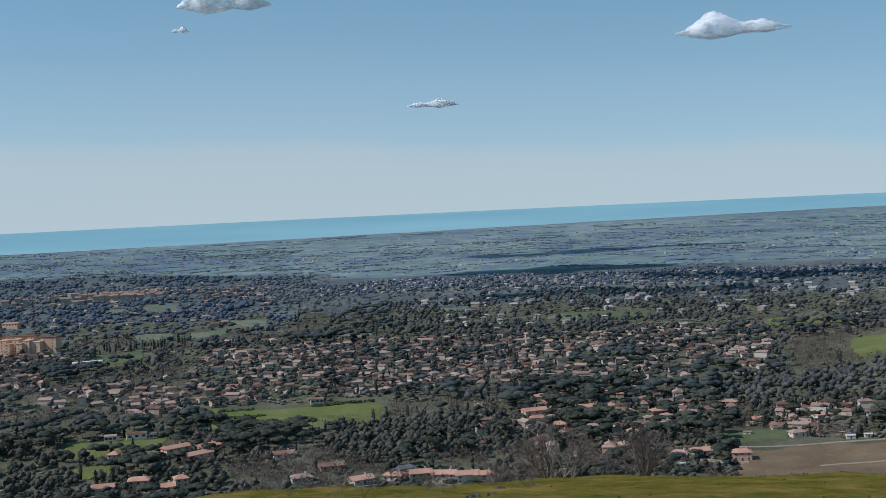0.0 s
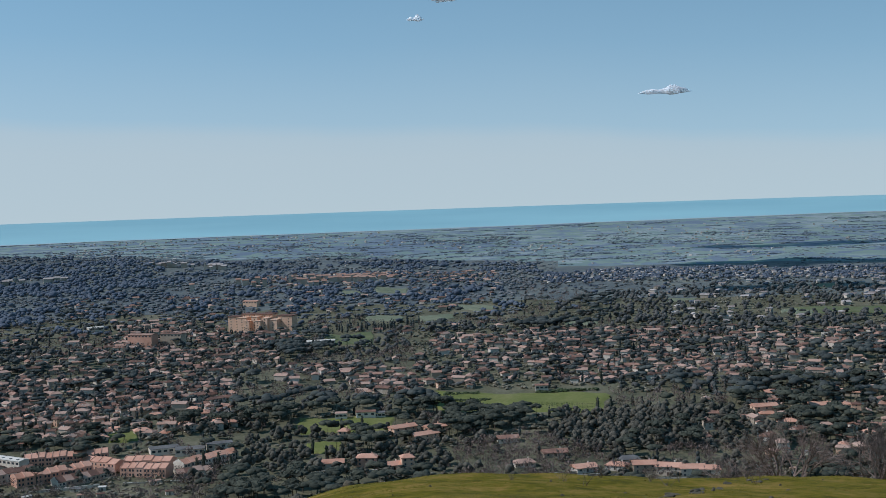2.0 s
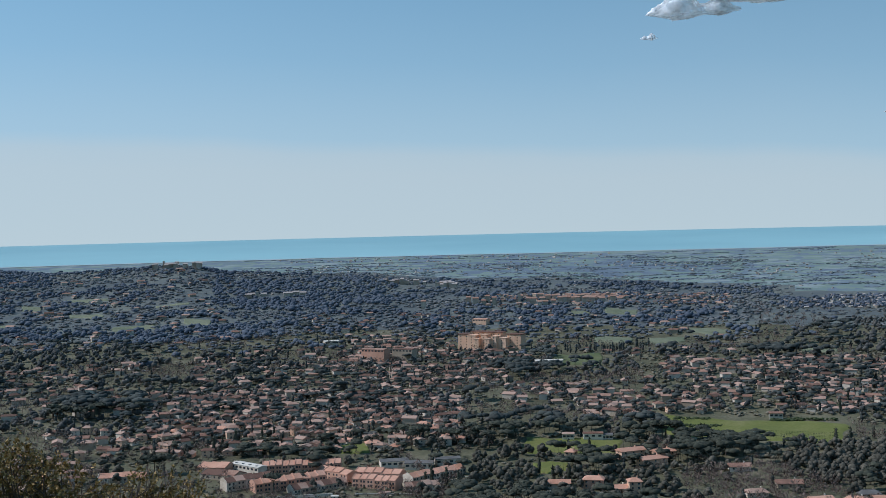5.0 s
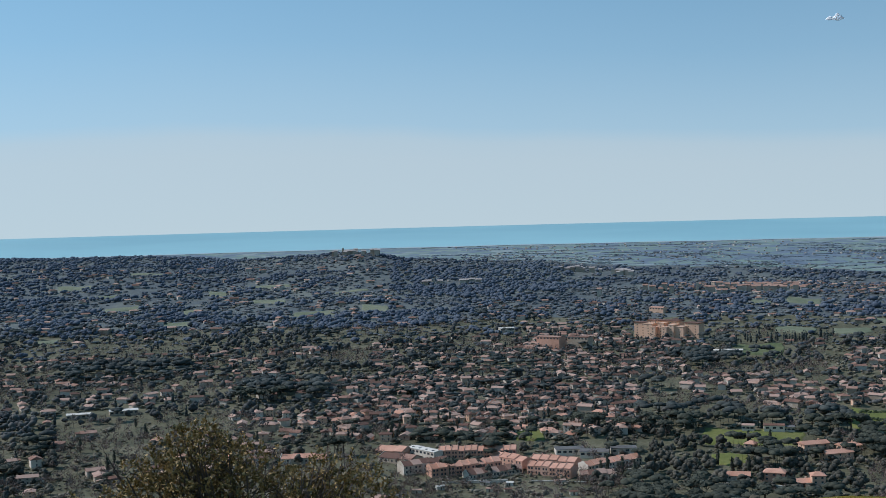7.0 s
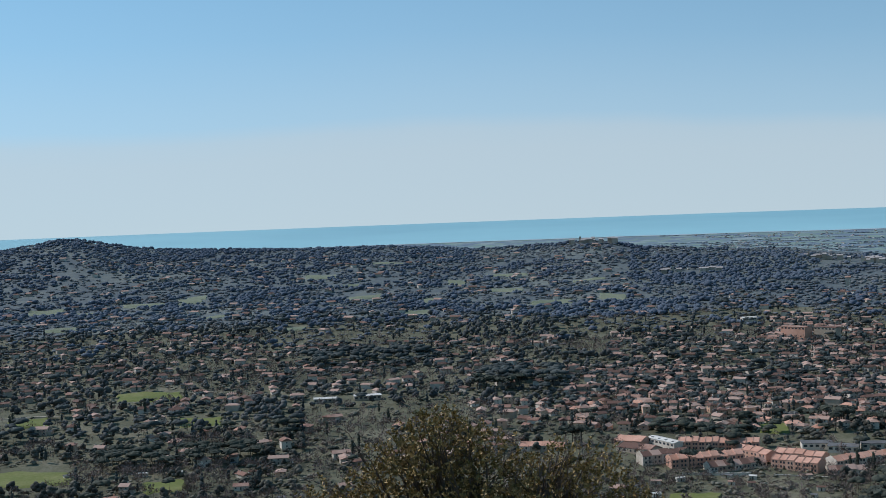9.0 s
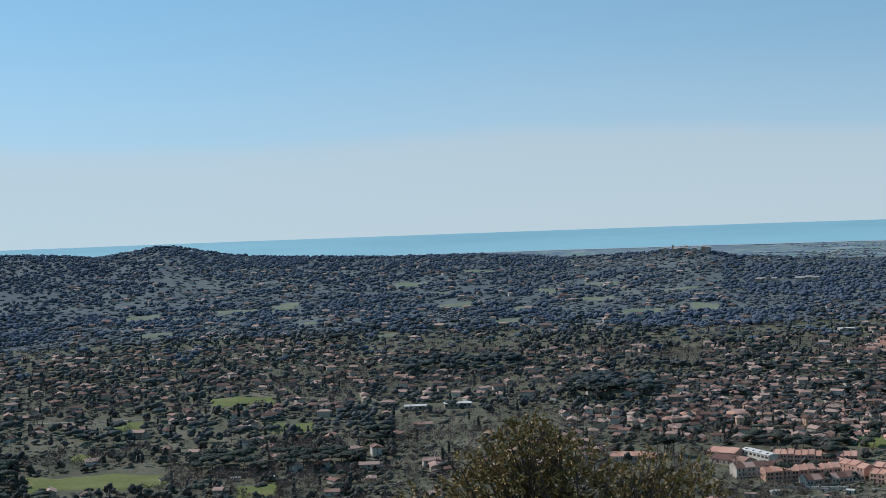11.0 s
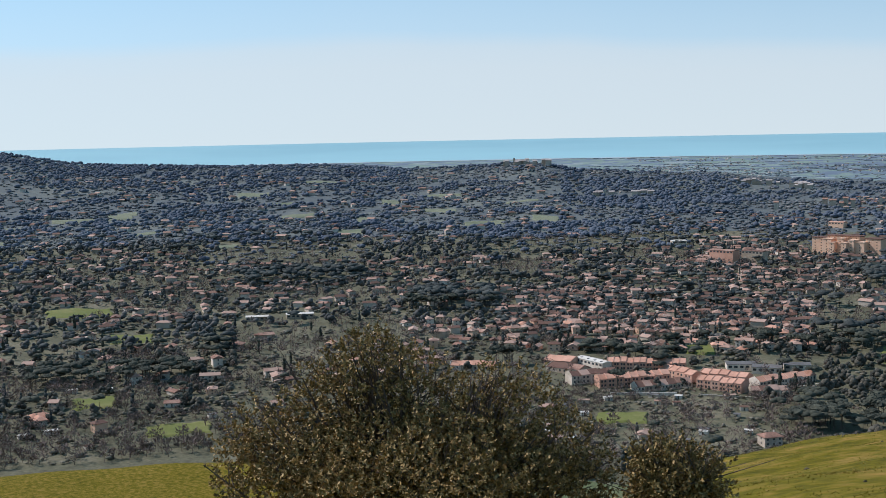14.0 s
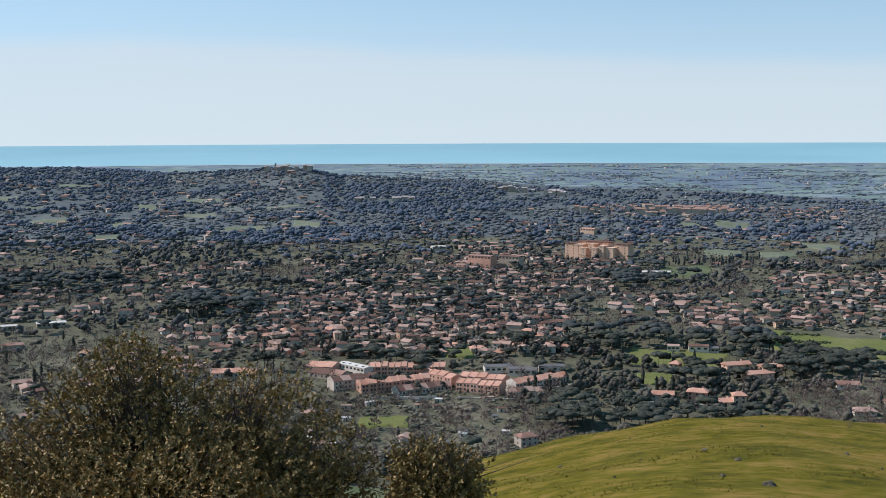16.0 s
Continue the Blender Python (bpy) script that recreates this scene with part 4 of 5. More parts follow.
EST = "terraced brick-red estate row with stepped tiled roofs and dividing walls"
terrace(29.07, 899, 25.58, 894, 12, 2, 12, M_SALMON, M_ORANGE_ROOF, EST)
terrace(29.57, 846, 26.41, 865, 11, 2, 9, M_SALMON, M_ORANGE_ROOF, EST)
terrace(30.85, 854, 28.75, 869, 11, 2, 5, M_WALL, M_ROOF, "cream terraced row with a pale tile roof", fins=False)
terrace(27.91, 838, 25.46, 857, 10, 1, 7, M_WALL, M_ROOF, "low terraced row with a weathered tile roof", 2.8, fins=False)
terrace(26.45, 885, 25.07, 862, 11, 2, 4, M_SALMON, M_ORANGE_ROOF, EST)
terrace(24.81, 876, 22.81, 861, 11, 2, 5, M_SALMON, M_ORANGE_ROOF, EST)
terrace(24.94, 854, 22.99, 838, 11, 2, 6, M_SALMON, M_ORANGE_ROOF, EST)
terrace(22.60, 849, 20.19, 878, 11, 2, 8, M_WALL, M_ORANGE_ROOF, "cream terraced row with an orange tile roof", fins=False)
terrace(22.80, 832, 21.22, 839, 9, 1, 4, M_WALL, M_ROOF, "low garages and houses with brown tile roofs", fins=False)
terrace(31.70, 919, 30.50, 907, 15, 1, 3, M_SALMON, M_ORANGE_ROOF, "broad low building with a red tile roof", 2.8, fins=False)
terrace(31.57, 897, 30.10, 878, 14, 1, 3, M_WALL, M_ROOF, "broad low building with a brown tile roof", 2.6, fins=False)
terrace(36.17, 901, 34.14, 894, 12, 1, 4, M_WALL, M_ORANGE_ROOF, "low building with a red tile roof", fins=False)


def hall(az, r, w, d, h, wall_mat, roof_mat, label, turn=0.0, lights=0):
    """A low hall with a shallow roof, a parapet and a row of windows."""
    root = tagged(new("hall"), label, "building")
    root.matrix_world = at(az, r, turn, 0.3)
    part("wall", boxed(-w / 2, w / 2, -d / 2, d / 2, -3, h), wall_mat, root)
    part("roof", roof_mesh(w, d, h + 0.12, 0.9, 0.0, 0.3), roof_mat, root, "shallow pitched roof")
    n = max(3, int(w / 4))
    for i in range(n):
        x = (i + 0.5) * w / n - w / 2
        part("window", boxed(x - 1.2, x + 1.2, -d / 2 - 0.08, -d / 2 + 0.1, h - 2.4, h - 0.9), M_GLASS, root)
    for i in range(lights):
        x = (i + 0.5) * w / lights - w / 2
        part("skylight", boxed(x - 0.8, x + 0.8, -d / 4 - 0.8, -d / 4 + 0.8, h + 0.3, h + 0.85), M_GLASS, root)
    return root


hall(29.68, 902, 30, 9, 4.5, M_WALL, M_WHITE, "long cream hall with a white roof and skylights", -52, 4)
hall(23.2, 906, 20, 12, 4, M_WALL, M_GREYROOF, "low workshop with a grey roof", 8)
hall(22.05, 898, 20, 12, 4, M_WALL, M_GREYROOF, "low workshop with a grey roof", -5)
hall(20.8, 906, 18, 10, 4, M_WALL, M_GREYROOF, "low workshop with a grey roof", 10)
hall(43.0, 1130, 24, 10, 3.6, M_WALL, M_WHITE, "long white-roofed school building among trees", 4)
hall(44.9, 1124, 20, 9, 3.2, M_WALL, M_WHITE, "low white-roofed school wing among trees", 0)
hall(25.9, 1590, 18, 12, 6, M_WALL, M_WHITE, "white-roofed house among dark trees", 15)
hall(16.1, 1385, 30, 12, 5, M_WALL, M_WHITE, "low white-roofed shed among houses", 5)
hall(14.2, 984, 15, 8, 5, M_WALL, M_ROOF, "old stone barn beside the meadow", 3)
hall(15.3, 984, 9, 8, 4.5, M_WALL, M_ROOF, "old stone barn beside the meadow", -4)
hall(13.6, 986, 9, 7, 4, M_WALL, M_GREYROOF, "small stone barn beside the meadow", 8)
hall(6.2, 1078, 11, 8, 5, M_WALL, M_ROOF, "small house above the vineyard meadow", 3)


def apartment_block():
    """The large ochre block of flats: stepped volumes under flat red-edged roofs, with recessed windows."""
    root = tagged(new("apartment_block"), "large ochre apartment block with stepped wings and flat red roofs", "building")
    root.matrix_world = at(18.85, 1518, -28, 0.5) @ Matrix.Diagonal((1.12, 1.0, 1.0, 1))
    for x0, x1, y0, y1, h, lift in ((-24, 12, 10, 24, 19.5, 0.9), (-23, -13, -3, 12, 16.5, 0.4), (-13, -7, -8, 10, 13, 0.4), (-7, 0, -2, 10, 17.5, 0.4), (0, 6, -8, 10, 13.5, 0.4),
                                    (6, 12, -3, 10, 16, 0.4), (-38, -24, 4, 18, 17, 0.7), (12, 22, 0, 16, 14, 0.4), (20, 36, 8, 22, 18, 0.7)):
        wall = part("wall", boxed(x0, x1, y0, y1, -6, h), M_ORANGE, root)
        part("roof", boxed(x0 - lift, x1 + lift, y0 - lift, y1 + lift, h + 0.01, h + 0.5 + lift * 0.5), M_ROOF if lift > 0.5 else M_ORANGE, root, "flat roof edge")
        n = max(1, int((x1 - x0) / 5.5))
        for s in range(int(h / 3.2)):
            for i in range(n):
                x = x0 + (i + 0.5) * (x1 - x0) / n
                part("window", boxed(x - 0.5, x + 0.5, y0 - 0.06, y0 + 0.1, 3.2 * s + 1.1, 3.2 * s + 2.3), M_GLASS, wall)


apartment_block()
hall(19.1, 1790, 22, 12, 7, M_ORANGE, M_ORANGE_ROOF, "ochre apartment house with a tile roof", -30)
hall(23.9, 1440, 30, 14, 13, M_SALMON, M_ROOF, "tall brownish apartment house", -32)
hall(22.6, 1440, 26, 12, 12, M_WALL, M_ROOF, "tall greyish apartment house", -30)

# the villas by the meadows and below the knoll
for az, r, w, d, st, wm, rm, turn in SPECIAL:
    ob = house("villa", w, d, st, 1.9, 0.0 if turn > 14 or w > 13 else 3.4, wm, rm, "villa with rendered walls and a new terracotta roof")
    ob.matrix_world = at(az, r, turn, 0.3)


def hill_town(az, r, n, spread, label, seed, tall=9, roof_mat=M_PALE):
    """A cluster of old stone houses crowded on a hilltop, with a tower."""
    g = np.random.default_rng(seed)
    root = tagged(new("hill_town"), label, "village")
    p = P(az, r)
    root.matrix_world = pose(p.x, p.y, p.z + 1.5, 0, 0, az)
    for i in range(n):
        x, y = g.normal(0, spread), g.normal(0, spread * 0.4)
        w, d, h = g.uniform(6, 11), g.uniform(6, 9), g.uniform(4, tall)
        part("house_wall", boxed(x - w / 2, x + w / 2, y - d / 2, y + d / 2, -10, h), M_WALLS, root)
        bm = roof_mesh(w, d, h + 0.1, 2, 0)
        bmesh.ops.translate(bm, verts=bm.verts, vec=(x, y, 0))
        part("house_roof", bm, roof_mat, root)
    part("tower", boxed(-spread - 2, -spread + 2, -2, 2, -8, tall + 3.5), M_WALLS, root)
    return root


hill_town(32.7, 2722, 18, 22, "pale hilltop town with a tower on the wooded ridge", 4)
hill_town(20.57, 2420, 14, 22, "pale old houses on the wooded ridge", 9)
hill_town(22.83, 2455, 10, 20, "pale old houses on the wooded ridge", 12)
hill_town(28.4, 2240, 12, 28, "pale houses in a clearing below the ridge", 15, 6)
hill_town(15.2, 2060, 48, 78, "ochre and pink town houses with a bell tower", 21, 9, M_ROOFS)


# ---- clouds ----
def cloud(az, el, r, wide, tall, label, seed, flip=1):
    """A small fair-weather cloud: one billowed body over a flat base, high at one end, with a fraying tail."""
    bm = bmesh.new()
    bmesh.ops.create_icosphere(bm, subdivisions=5, radius=1.0)
    for v in bm.verts:
        d = v.co.copy()
        u = d.x * flip
        crest = 0.24 + 0.78 * math.exp(-((u + 0.35) / 0.40) ** 2) + 0.34 * math.exp(-((u - 0.55) / 0.25) ** 2)
        q = Vector((d.x * wide / tall, d.y * 1.3, d.z * 1.3)) * 0.9 + Vector((seed * 7.1, 0, 0))
        swell = 0.95 + 0.34 * noise.noise(q) + 0.34 * abs(noise.noise(q * 2.2)) + 0.26 * abs(noise.noise(q * 4.7)) + 0.10 * noise.noise(q * 10)
        v.co = Vector((d.x * wide * 0.5 * (0.86 + 0.14 * swell) + tall * 0.10 * noise.noise(q * 3 + Vector((9, 0, 0))), d.y * tall * 0.55 * crest * swell, math.copysign(abs(d.z) ** 0.75, d.z) * (0.62 if d.z > 0 else 0.2) * tall * crest * swell))
    me = bpy.data.meshes.new("cloud")
    bm.to_mesh(me)
    bm.free()
    me.materials.append(M_CLOUD)
    me.polygons.foreach_set("use_smooth", np.full(len(me.polygons), True))
    ob = tagged(new("cloud", me), label, "cloud", "fair-weather clouds")
    a = radians(az)
    ob.matrix_world = pose(-r * math.sin(a), r * math.cos(a), EYE + r * (math.tan(radians(el)) + RISE), 0, 0, az)
    return ob


CLOUDS = "small bright white fair-weather cloud"
SHADERS = "long low cloud that shades the plain"
for az, el, r, wide, tall, seed in ((9.4, 7.2, 2500, 180, 62, 3), (11.36, 6.15, 2400, 32, 15, 5), (-13.0, 5.0, 2000, 172, 43, 8),
                                    (0.35, 2.5, 2000, 80, 16, 11), (-0.2, 7.45, 2400, 90, 26, 14), (4.2, 7.95, 2500, 540, 90, 17)):
    cloud(az, el, r, wide, tall, CLOUDS, seed, -1 if seed in (5, 11) else 1)


def shading_cloud(az, r, wide, deep, seed):
    """A flat cloud high over the plain, between the sun and the fields that lie in its shade."""
    g = np.random.default_rng(seed)
    bm = bmesh.new()
    for i in range(60):
        u, v = g.uniform(-0.5, 0.5), g.normal(0, 0.2)
        m = Matrix.Translation((u * wide, v * deep * (1.1 - abs(u)), g.uniform(-12, 12))) @ Matrix.Diagonal((1.6, 1.0, 0.5, 1))
        bmesh.ops.create_icosphere(bm, subdivisions=2, radius=deep * g.uniform(0.12, 0.3), matrix=m)
    me = bpy.data.meshes.new("cloud")
    bm.to_mesh(me)
    bm.free()
    me.materials.append(M_CLOUD)
    ob = tagged(new("cloud", me), SHADERS, "cloud", "clouds over the plain")
    p = P(az, r) + SUN_DIR * (1000 / SUN_DIR.z)
    ob.matrix_world = pose(p.x, p.y, p.z, 0, 0, az)


shading_cloud(-5.0, 2235, 330, 120, 6)
shading_cloud(-14.5, 2010, 380, 90, 9)
shading_cloud(-7.6, 1840, 350, 80, 2)


# ---- trees of their own ----
def tube(bm, a, b, ra, rb, sides=5):
    d = (b - a).normalized()
    s = d.orthogonal().normalized()
    t = d.cross(s)
    rings = [[bm.verts.new(p + (s * math.cos(k * math.tau / sides) + t * math.sin(k * math.tau / sides)) * r) for k in range(sides)] for p, r in ((a, ra), (b, rb))]
    for k in range(sides):
        bm.faces.new((rings[0][k - 1], rings[0][k], rings[1][k], rings[1][k - 1]))
    bm.faces.new(rings[1])


def array_part(name, V, F, material, parent, label=""):
    ob = new(name, mesh_from(name, V, F, [material]))
    ob.parent = parent
    return tagged(ob, label) if label else ob


def tree_thing(name, kind, label, category, height_m, wide, seed, clumps, material):
    """A single tree: trunk with limbs, and a crown of many clumps."""
    g = np.random.default_rng(seed)
    root = tagged(new(name), label, category, category + "s of the valley")
    bm = bmesh.new()
    if kind == "pine":
        tube(bm, Vector((0, 0, -1.5)), Vector((0.3, 0, height_m * 0.62)), 0.35, 0.22)
        for k in range(6):
            a = k * math.tau / 6 + g.random()
            tube(bm, Vector((0.3, 0, height_m * 0.6)), Vector((math.cos(a) * wide * 0.34, math.sin(a) * wide * 0.34, height_m * 0.82)), 0.18, 0.06, 4)
    else:
        tube(bm, Vector((0, 0, -1.5)), Vector((0, 0, height_m * 0.5)), 0.25, 0.1)
    part("trunk", bm, M_BARK, root)
    V, F = clump_template(clumps, kind, g, clumps * 8)
    V = V * np.array([wide, wide, height_m])
    array_part("crown", V, F, material, root)
    return root


def grow(bm, p, d, length, radius, depth, g, thin):
    """A limb that forks until its twigs are thin."""
    q = p + d * length
    tube(bm, p, q, max(radius, thin), max(radius * 0.62, thin * 0.6), 4 if depth > 2 else 3)
    if depth == 0:
        return
    for k in range(3 if depth > 1 else 4):
        turn = Vector(g.normal(0, 0.48, 3))
        nd = (d + turn + Vector((0, 0, 0.12))).normalized()
        grow(bm, p.lerp(q, 0.5 + 0.5 * g.random()), nd, length * g.uniform(0.6, 0.82), radius * 0.6, depth - 1, g, thin)


def bare_tree(label, height_m, seed, spread=0.5, depth=3, thin=0.05):
    g = np.random.default_rng(seed)
    root = tagged(new("bare_tree"), label, "tree", "leafless trees")
    bm = bmesh.new()
    tube(bm, Vector((0, 0, -1)), Vector((0, 0, height_m * 0.16)), 0.028 * height_m, 0.024 * height_m)
    part("trunk", bm, M_BARK, root)
    bm = bmesh.new()
    for k in range(5):
        a = k * math.tau / 5 + g.random()
        grow(bm, Vector((0, 0, height_m * 0.14)), Vector((math.cos(a) * spread, math.sin(a) * spread, 1)).normalized(), height_m * 0.27, 0.014 * height_m, depth, g, thin)
    part("branching", bm, M_BARE, root, "grey leafless limbs and twigs")
    return root


def scatter(proto, az0, az1, r0, r1, count, g, lo=0.85, hi=1.2):
    """Copies of the prototypes over a stretch of ground, the first ones themselves included."""
    for i in range(count):
        az, r = g.uniform(az0, az1), g.uniform(r0, r1)
        ob = proto[i % len(proto)]
        s = g.uniform(lo, hi)
        p = P(az, r)
        m = pose(p.x, p.y, p.z, 0, 0, g.uniform(0, 360))
        if not ob.get("set"):
            ob["set"] = 1
            ob.matrix_basis = m
        else:
            c = copy_thing(ob, m)
            c.scale = (s, s, s)


g = np.random.default_rng(31)
pines = [tree_thing("stone_pine", "pine", "dark stone pine with a flat umbrella crown", "pine", h, w, s, 12, M_PINE) for h, w, s in ((12, 11, 1), (10, 12, 2), (13, 10, 3), (11, 9, 4))]
for az0, az1, r0, r1, n in ((13.2, 19.5, 748, 790, 16), (19.0, 21.5, 735, 770, 5), (10.4, 12.9, 985, 1000, 12), (7.0, 10.5, 890, 975, 22), (34.1, 38.3, 1140, 1155, 18),
                            (47.6, 54.9, 890, 930, 18), (59.3, 62.0, 745, 790, 14), (-8.6, -2.8, 1070, 1085, 24), (32.2, 34.6, 905, 915, 5), (18.6, 23.4, 950, 1000, 18),
                            (28.5, 29.0, 838, 842, 1), (-1.0, 3.0, 850, 900, 14), (-10.0, -2.0, 900, 1060, 22)):
    scatter(pines, az0, az1, r0, r1, n, g)
cypresses = [tree_thing("cypress", "cypress", "slender dark green cypress", "cypress", h, w, s, 6, M_PINE) for h, w, s in ((12, 13, 5), (15, 13, 6), (10, 12, 7))]
for az0, az1, r0, r1, n in ((14.0, 18.0, 820, 960, 9), (20.0, 22.0, 830, 850, 5), (2.0, 4.0, 970, 1000, 3), (26.0, 32.0, 960, 1100, 12), (-12.0, 8.0, 1090, 1300, 20),
                            (36.0, 48.0, 900, 1100, 14), (50.0, 60.0, 1000, 1200, 14), (-17.5, -16.8, 1130, 1180, 3), (-8.0, -6.0, 880, 960, 6)):
    scatter(cypresses, az0, az1, r0, r1, n, g, 0.8, 1.1)
bares = [bare_tree("tall leafless tree with fine grey twigs", h, s, sp) for h, s, sp in ((9, 21, 0.55), (10, 22, 0.35), (8, 23, 0.7))]
for az0, az1, r0, r1, n in ((45.0, 60.0, 705, 740, 34), (42.0, 52.0, 760, 830, 14), (36.0, 42.0, 800, 900, 10), (-3.0, 1.0, 835, 870, 8), (26.0, 31.0, 800, 830, 6)):
    scatter(bares, az0, az1, r0, r1, n, g, 0.7, 1.15)
for az, r, h, s, sp, lab in ((-4.5, 140, 13.0, 41, 0.75, "broad leafless tree behind the grassy knoll"), (-8.4, 150, 13.0, 42, 0.16, "narrow leafless tree behind the grassy knoll"),
                             (-2.4, 150, 9.5, 43, 0.7, "small leafless tree behind the grassy knoll")):
    ob = bare_tree(lab, h, s, sp, 5, 0.016)
    p = P(az, r)
    ob.matrix_world = pose(p.x, p.y, p.z, 0, 0, 30 * s)


# ---- the holm oak and the bush before the camera ----
def leafy(name, category, label, lobes, base, sprigs, seed, leaf=0.06, limbs=9):
    """A leafy tree near the camera: trunk, forking limbs, thin twigs and single leaves. lobes: azimuth, slope of the sight line, distance, half width, half height."""
    g = np.random.default_rng(seed)
    origin = P(*base)
    root = tagged(new(name), label, category)
    root.matrix_world = Matrix.Translation(origin)
    L = []
    for az, el, r, rx, rz in lobes:
        a = radians(az)
        c = Vector((-r * math.sin(a), r * math.cos(a), EYE + r * (el + RISE))) - origin
        L.append((c, rx, rz))
    wt = np.array([rx * rx * rz for _, rx, rz in L])
    wt /= wt.sum()
    bm = bmesh.new()
    top = Vector((0, 0, 0.7))
    tube(bm, Vector((0, 0, -0.4)), top, 0.16, 0.12, 8)
    part("trunk", bm, M_BARK, root, "short grey trunk")
    bm = bmesh.new()
    for c, rx, rz in L:
        for k in range(limbs):
            tip = c + Vector((g.normal(0, rx * 0.45), g.normal(0, rx * 0.45), rz * g.uniform(0.2, 0.95)))
            m1 = top.lerp(tip, 0.4) + Vector(g.normal(0, 0.12, 3))
            tube(bm, top, m1, 0.045, 0.028, 5)
            tube(bm, m1, tip, 0.028, 0.006, 4)
            for j in range(4):
                s = m1.lerp(tip, g.uniform(0.2, 0.9))
                tube(bm, s, s + Vector((g.normal(0, 0.25), g.normal(0, 0.25), g.uniform(0.1, 0.45))), 0.010, 0.003, 3)
    part("branching", bm, M_BARK, root, "dark forking limbs")
    V, F, TV, TF = [], [], [], []
    for i in range(sprigs):
        c, rx, rz = L[g.choice(len(L), p=wt)]
        d = g.normal(0, 1, 3)
        d /= np.linalg.norm(d)
        rad = g.random() ** 0.38
        lump = 1 + 0.22 * noise.noise(Vector(d * 2.6) + c)
        p0 = np.array(c) + d * rad * lump * np.array([rx, rx, rz])
        if p0[2] < 0.25:
            continue
        way = d * 0.7 + np.array([0, 0, 0.5]) + g.normal(0, 0.35, 3)
        way /= np.linalg.norm(way)
        long = g.uniform(0.08, 0.22)
        b = len(TV) * 3
        side = np.cross(way, [0.3, 0.8, 0.1])
        side *= 0.004 / np.linalg.norm(side)
        TV.append(np.array([p0 - side, p0 + side, p0 + way * long]))
        TF.append((b, b + 1, b + 2))
        for k in range(17):
            t = g.random() ** 0.7
            q = p0 + way * long * t
            ld = way * 0.5 + g.normal(0, 0.7, 3)
            ld /= np.linalg.norm(ld)
            ls = np.cross(ld, g.normal(0, 1, 3))
            ls /= np.linalg.norm(ls) + 1e-6
            s = leaf * g.uniform(0.65, 1.25)
            b = len(V) * 4
            V.append(np.array([q, q + ld * s * 0.5 + ls * s * 0.26, q + ld * s, q + ld * s * 0.5 - ls * s * 0.26]))
            F.append((b, b + 1, b + 2, b + 3))
    array_part("twig_work", np.concatenate(TV), np.array(TF), M_BARK, root)
    array_part("foliage", np.concatenate(V), np.array(F), M_LEAF, root, "small olive-green and brownish leaves")
    return root


leafy("holm_oak", "tree", "dense holm oak with small olive-green leaves on the slope",
      ((39.83, -0.2316, 15.2, 0.58, 0.60), (39.92, -0.2092, 15.2, 0.30, 0.30), (41.95, -0.2431, 15.3, 0.50, 0.40), (44.18, -0.2717, 15.3, 0.56, 0.43), (45.65, -0.2917, 15.3, 0.35, 0.40),
       (37.72, -0.2468, 15.1, 0.48, 0.60), (34.94, -0.2578, 15.0, 0.50, 0.50), (32.89, -0.2588, 15.0, 0.46, 0.48), (34.15, -0.2354, 15.0, 0.30, 0.24), (31.1, -0.2871, 15.0, 0.44, 0.44),
       (29.7, -0.3107, 15.0, 0.34, 0.34), (38.3, -0.3055, 14.8, 1.60, 0.72), (43.28, -0.3131, 15.0, 1.0, 0.55), (33.19, -0.3186, 15.0, 1.05, 0.55)),
      (37.8, 15.2), 6600, 51, leaf=0.048)
leafy("bush", "bush", "small leafy holm oak bush beside the larger tree",
      ((26.17, -0.311, 14.0, 0.40, 0.40), (27.21, -0.3017, 14.1, 0.22, 0.24), (24.87, -0.3108, 14.0, 0.25, 0.32), (26.17, -0.3342, 14.0, 0.50, 0.40)), (26.0, 14.0), 1250, 52, leaf=0.048, limbs=6)


# ---- grass, stones and stalks on the knoll ----
g = np.random.default_rng(61)
n = 36000
az = np.radians(g.uniform(-22, 33, n))
r = np.sqrt(g.uniform(17.0 ** 2, 74.0 ** 2, n))
x, y = -r * np.sin(az), r * np.cos(az)
z = height(x, y)
tuft = 0.5 + 0.4 * g.random(n) ** 3
V, F = [], []
for k in range(3):
    a = g.uniform(0, math.tau, n)
    h = 0.028 * tuft * g.uniform(0.5, 1.4, n)
    w = 0.026 * tuft
    lx, ly = g.normal(0, 0.05, n), g.normal(0, 0.05, n)
    bx, by = x + g.normal(0, 0.05, n), y + g.normal(0, 0.05, n)
    V.append(np.stack([np.stack([bx - w * np.cos(a), by - w * np.sin(a), z - 0.02], 1), np.stack([bx + w * np.cos(a), by + w * np.sin(a), z - 0.02], 1),
                       np.stack([bx + lx, by + ly, z + h], 1)], 1).reshape(-1, 3))
    F.append(np.arange(3 * n).reshape(-1, 3) + 3 * n * k)
tagged(new("grass", mesh_from("grass", np.concatenate(V), np.concatenate(F), [M_BLADE])), "short yellow-green spring grass on the knoll", "grass", kind="stuff")


